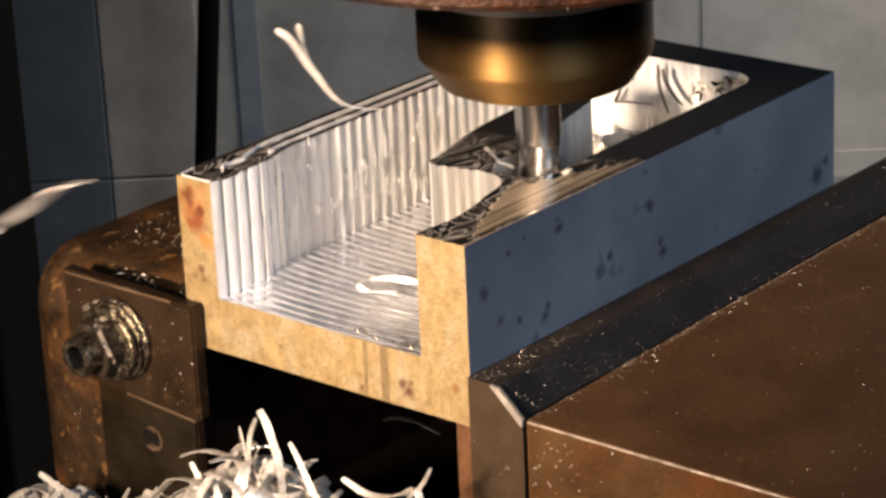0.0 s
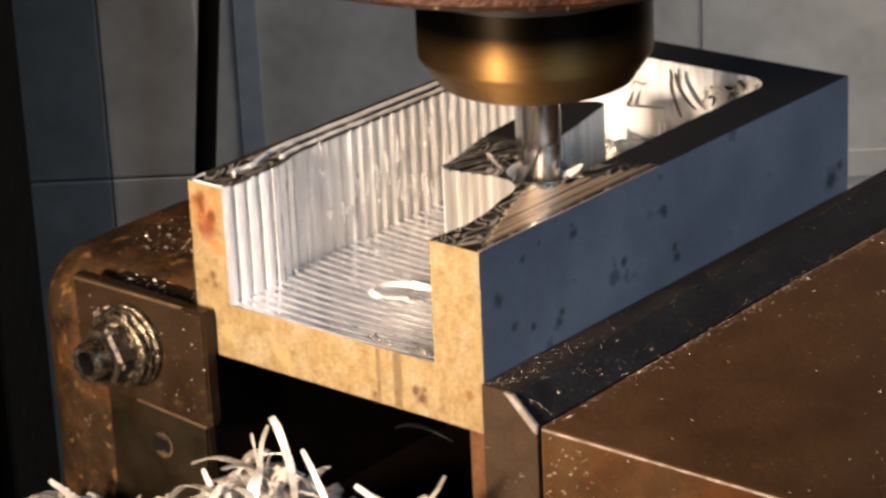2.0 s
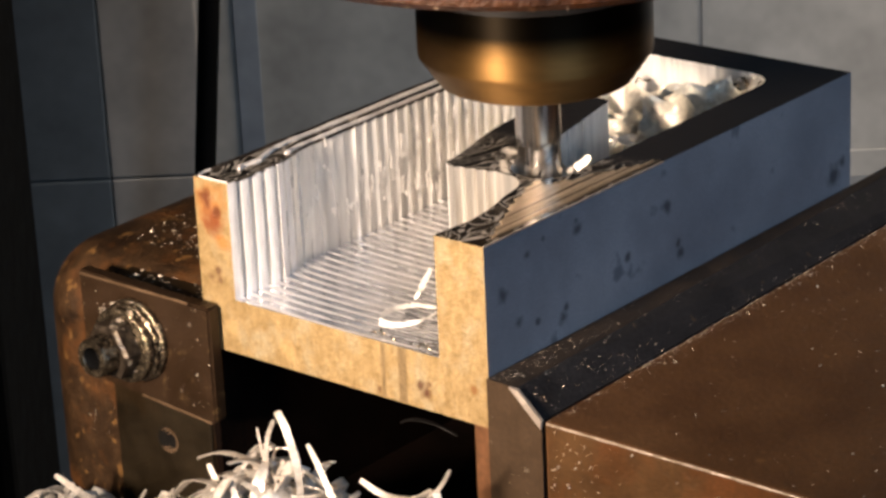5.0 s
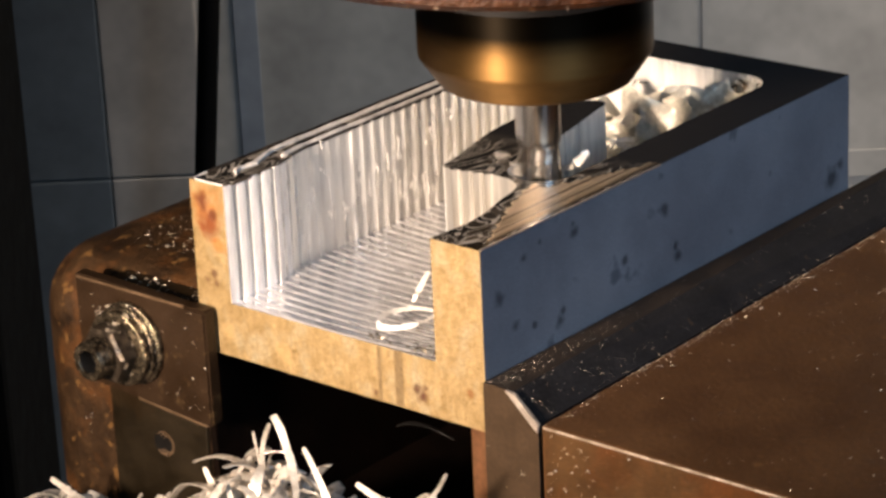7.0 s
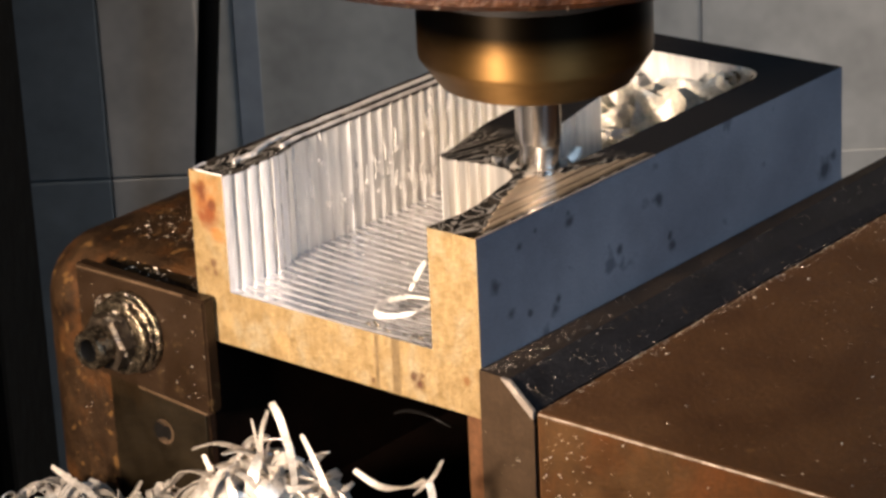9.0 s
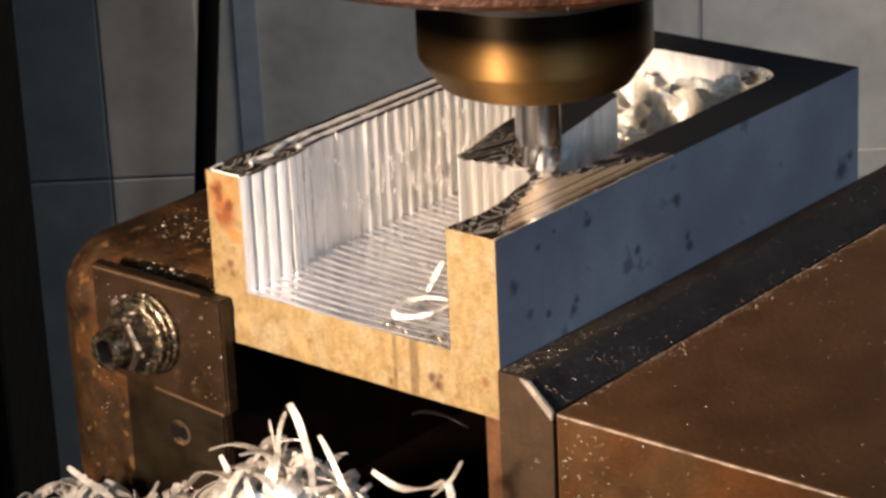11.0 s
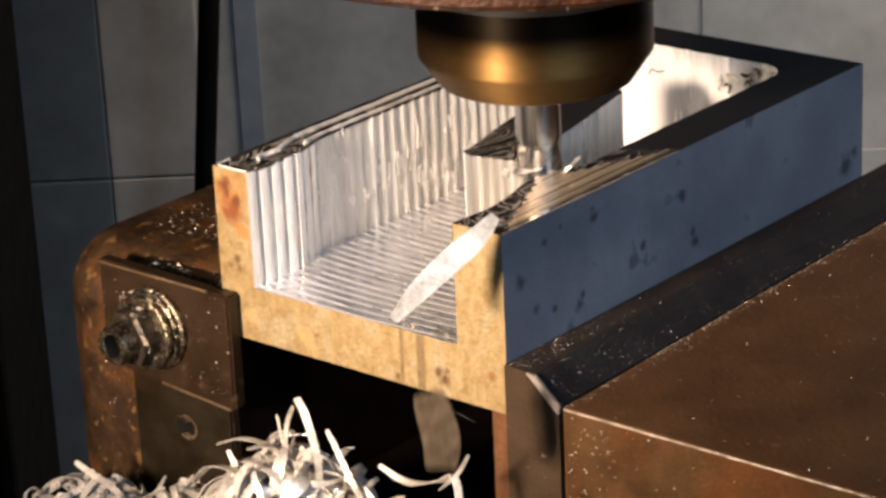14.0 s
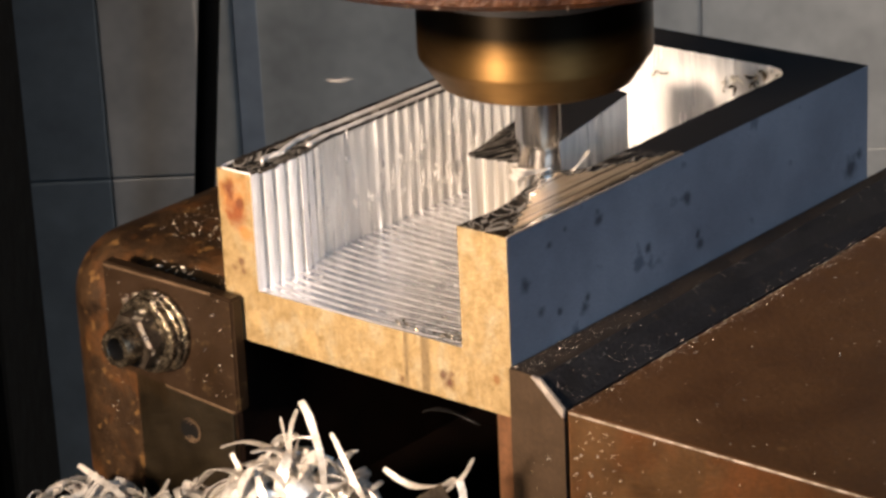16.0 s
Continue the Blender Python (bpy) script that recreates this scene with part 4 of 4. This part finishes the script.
chip_fork = flyer([[(-10, -12, 16), (-6, -9, 12), (-2, -3, 0), (4, 4, -12), (14, 14, -15)], [(-6, -5, 17), (-5, -5, 11), (-3, -4, 4)]], 2.6, "forked curly metal chip flying off the block")
chip_blade = flyer([[(-14, -12, -8), (-5, -4, -1), (4, 4, 6), (12, 10, 9)]], 4.0, "blade-like metal chip flying past the jaw")
chip_knot = flyer([loop(6, turns=0.7, rise=5), loop(5, turns=0.5, rise=-4, a0=2.0), [(3, 3, 2), (10, 8, 8), (12, 10, 2)]], 3.0, "small knotted metal chip beside the cutter")
chip_thread = flyer([[(-12, -9, 22), (-6, -5, 12), (2, 3, -2), (6, 6, -12), (6, 7, -22)]], 2.2, "thin metal thread flying above the block")
chip_flake = flyer([[(-4, -3, 0), (0, 0, 0.6), (4, 3, 0.2)]], 1.6, "tiny metal flake flying off the cutter")
chip_tag = flyer([[(-5, -3, 2), (-1, 0, 3), (3, 2, 0), (5, 4, -3)]], 1.5, "small bent metal chip flying past the hose", mat=GLINT)
chip_whit = flyer([[(-4, -2, -1), (0, 0, 0.3), (4, 3, 1.2)]], 1.8, "tiny bright chip flying above the fluted wall", mat=GLINT)
chip_splinter = flyer([[(-3, -2, 1), (0, 0, 0.2), (3, 2, 0.8)]], 0.8, "tiny metal splinter flying off the cutter")
chip_scrap = flyer([[(-8, -7, 3), (0, 0, 0), (8, 6, 2)]], 4.0, "short curved metal scrap flying off the block")
chip_shaving = flyer([[(-12, -10, 2), (-4, -3, 6), (4, 3, 5), (12, 9, -2)]], 5.0, "wide thin metal shaving flying above the block")
chip_drop = flyer([[(0, 0, 13), (2, 1, 4), (3, 2, -4), (2, 2, -13)]], 12.0, "flat metal strip falling onto the heap", (0.76, 0.65, 0.0), STREAK, 0.2)
chip_fall = flyer([[(-7.5, 0, 14), (-4, 0, 14), (-2, 0, 6), (-1, 0, -1), (4, 0, -10), (8, 0, -18)]], 1.1, "thin twisted metal chip falling before the block", (0.8, 0.5, 0.2))
chip_wrap = flyer([[(9.4 * math.cos(a), 9.4 * math.sin(a), 60 + 1.6 * a) for a in (0, 0.5, 1, 1.5, 2, 2.5, 3)], [(9, 0, 60), (12, -4, 62), (17, -5, 66)], [(-9, -3, 61), (-13, -6, 64), (-15, -11, 70)], [(2, 10, 60), (-3, 13, 62), (-10, 13, 66)]], 3.0, "bright metal chip caught on the spinning cutter")


# ---- movement: the table circles under the cutter and creeps away ----
TABLE = [
    (0.0, 0.00000, 0.00000), (0.5, -0.00039, -0.00443), (1.0, 0.00250, -0.00845), (1.5, 0.00567, -0.00813),
    (2.0, 0.00733, -0.00182), (2.5, 0.00300, 0.00381), (3.0, -0.00096, 0.00395), (3.5, -0.00037, -0.00203),
    (4.0, 0.00313, -0.00468), (4.6, 0.00650, -0.00195), (5.2, 0.00468, 0.00364), (5.8, 0.00000, 0.00416),
    (6.2, 0.00026, 0.00078), (6.5, 0.00232, -0.00141), (7.0, 0.00682, -0.00057), (7.5, 0.00652, 0.00391),
    (8.0, 0.00549, 0.00793), (8.5, 0.00052, 0.00829), (9.0, -0.00079, 0.00681), (9.5, 0.00208, 0.00154),
    (10.1, 0.00624, 0.00182), (10.6, 0.00663, 0.00650), (11.1, 0.00390, 0.00988), (11.6, 0.00039, 0.00858),
    (12.0, 0.00012, 0.00651), (12.5, 0.00238, 0.00445), (13.0, 0.00604, 0.00705), (13.5, 0.00712, 0.01106),
    (14.0, 0.00368, 0.01451), (14.5, 0.00025, 0.01301), (15.0, 0.00120, 0.00757), (15.5, 0.00431, 0.00718),
    (16.0, 0.00662, 0.01339),
]


def table_at(t):
    """The table's shift in millimetres at a time."""
    ts = [r[0] for r in TABLE]
    return [1000 * float(np.interp(t, ts, [r[k] for r in TABLE])) for k in (1, 2)]


def riding(start, end, x, y, z, rz=0.0):
    """Rows of a chip that lies at a place of the block and travels with it."""
    times = [start] + [r[0] for r in TABLE if start < r[0] < end] + [end]
    return [(t, pose((x + table_at(t)[0]) * MM, (y + table_at(t)[1]) * MM, z * MM, 0, 0, rz)) for t in times]


def thrown(*rows):
    """Rows of a flying chip: time, place in millimetres, turn; the last one lies on the floor."""
    return [(t, pose(x * MM, y * MM, z * MM, 0.5 * r, 0.3 * r, r)) for t, x, y, z, r in rows]


def motions():
    rows = [(t, pose(x, y, 0)) for t, x, y in TABLE]
    for ob in (workpiece, vise, machine_table, swarf_pile, chip_specks, *riders):
        walk(ob, rows)
    at = spindle_chuck.location.copy()
    spin = [(i * 0.1, pose(*at, 0, 0, 73.0 * i)) for i in range(161)]
    walk(spindle_chuck, spin)
    walk(chip_wrap, spin)
    low = FLOOR_Z * 1000 + 18
    walk(chip_ring, riding(0, 2.2, -60, 33, 23, 20) + riding(2.5, 4.0, -42, 20, 23, 60) + riding(4.6, 12.7, -45, 16, 23, 95)
         + thrown((12.85, -70, 0, 80, 120), (12.95, -97, -30, 75, 140), (13.05, -103, -44, 155, 170), (13.3, -280, -260, 60, 220), (13.7, -420, -330, low, 270), (16.0, -420, -330, low, 270)))
    walk(chip_nest, riding(0, 12.6, -62, 160, 34) + thrown((12.8, -55, 70, 84, 30)) + riding(13.0, 13.5, -66, 17, 22, 60)
         + thrown((13.7, -45, 2, 52, 100), (13.8, -72, -49, 100, 140), (14.0, -220, -230, 120, 200), (14.5, -380, -380, low, 260), (16.0, -380, -380, low, 260)))
    walk(chip_mat, riding(0, 2.2, -66, 168, 2, 0) + riding(3.2, 12.55, -58, 172, 22) + thrown((12.7, -60, 180, 110, 10), (13.0, -160, 330, 160, 60), (13.6, -420, 520, low, 120), (16.0, -420, 520, low, 120)))
    walk(chip_hoop, riding(0, 2.2, -58, 196, 46) + riding(3.0, 12.55, -60, 197, 36) + thrown((12.7, -55, 196, 110, 10), (13.0, -120, 340, 170, 60), (13.6, -330, 560, low, 120), (16.0, -330, 560, low, 120)))
    walk(hook_strip, riding(0, 16.0, -80.5, 199.5, 53))
    walk(chip_streak, riding(0, 13.8, -28, 150, 30) + thrown((13.93, -2, -2, 62, 0), (14.0, 3, -12, 62, 0), (14.07, 8, -24, 62, 4), (14.2, 60, -160, 60, 30), (14.4, 110, -330, low, 100), (16.0, 110, -330, low, 100)))
    walk(chip_curl, riding(0, 14.3, -33, 172, 30) + thrown((14.4, -26, 66, 76, 40), (14.5, -23, 60, 78, 80), (14.7, 60, -20, 110, 150), (15.2, 240, -230, low, 220), (16.0, 240, -230, low, 220)))
    walk(chip_fork, thrown((0.0, -73, 18, 106, 0), (0.1, -88, 2, 101, 30), (0.3, -180, -150, 90, 90), (0.8, -330, -290, low, 150), (16.0, -330, -290, low, 150)))
    walk(chip_blade, thrown((0.0, -116, -75, 77, 0), (0.2, -210, -170, 50, 60), (0.6, -320, -320, low, 120), (16.0, -320, -320, low, 120)))
    walk(chip_knot, riding(0, 7.3, -30, 118, 30) + thrown((7.5, -13, 66, 68, 40), (7.7, -8, 68, 72, 90), (8.0, -11, 67, 72, 150), (8.2, 50, 0, 110, 200), (8.7, 200, -220, low, 260), (16.0, 200, -220, low, 260)))
    walk(chip_thread, riding(0, 12.7, -30, 162, 26) + thrown((12.85, -60, 40, 92, 5), (13.0, -78, 16, 112, 0), (13.15, -130, -40, 150, 40), (13.6, -300, -260, low + 10, 90), (16.0, -300, -260, low + 10, 90)))
    walk(chip_flake, riding(0, 14.2, -36, 92, 24) + thrown((14.5, -85, 15, 119, 20), (14.7, -140, -60, 130, 90), (15.2, -260, -240, low, 120), (16.0, -260, -240, low, 120)))
    walk(chip_tag, riding(0, 13.2, -40, 100, 24) + thrown((13.35, -70, 50, 92, 40), (13.5, -122, 0, 85, 0), (13.65, -190, -70, 60, 60), (14.1, -300, -180, low, 120), (16.0, -300, -180, low, 120)))
    walk(chip_whit, riding(0, 13.25, -42, 104, 24) + thrown((13.4, -48, 40, 92, 30), (13.5, -60, 0, 108, 10), (13.7, -130, -60, 130, 60), (14.2, -250, -200, low, 90), (16.0, -250, -200, low, 90)))
    walk(chip_splinter, riding(0, 15.7, -38, 96, 24) + thrown((15.9, -50, 40, 95, 60), (16.0, -72, 24, 101, 20)))

    walk(chip_scrap, riding(0, 2.2, -30, 106, 24) + thrown((2.4, -110, -40, 122, 20), (2.5, -132, -63, 128, 40), (2.57, -140, -72, 129, 45), (2.7, -230, -200, 60, 90), (3.1, -300, -200, low, 130), (16.0, -300, -200, low, 130)))
    walk(chip_shaving, riding(0, 8.2, -31, 130, 26) + thrown((8.4, -60, 40, 100, 20), (8.5, -79, 22, 122, 40), (8.7, -180, -80, 140, 90), (9.2, -330, -170, low, 130), (16.0, -330, -170, low, 130)))
    walk(chip_drop, riding(0, 13.7, -28, 140, 32) + thrown((13.8, -22, 40, 90, 30), (13.93, 17, -41, 38, 6), (14.0, 18, -42, 19, 0), (14.07, 18, -42, 0, 0), (14.2, 8, -42, -20, 30)) + riding(14.4, 16.0, 0, -44, -22, 30))

    walk(chip_fall, riding(0, 14.3, -32, 110, 30) + thrown((14.42, -28, 62, 72, -40), (14.47, -33, -8, 36, -4), (14.5, -30.6, -10, -0.7, 0), (14.53, -30, -14, -38, 4)) + riding(14.58, 16.0, -34, -50, -70, 30))


motions()
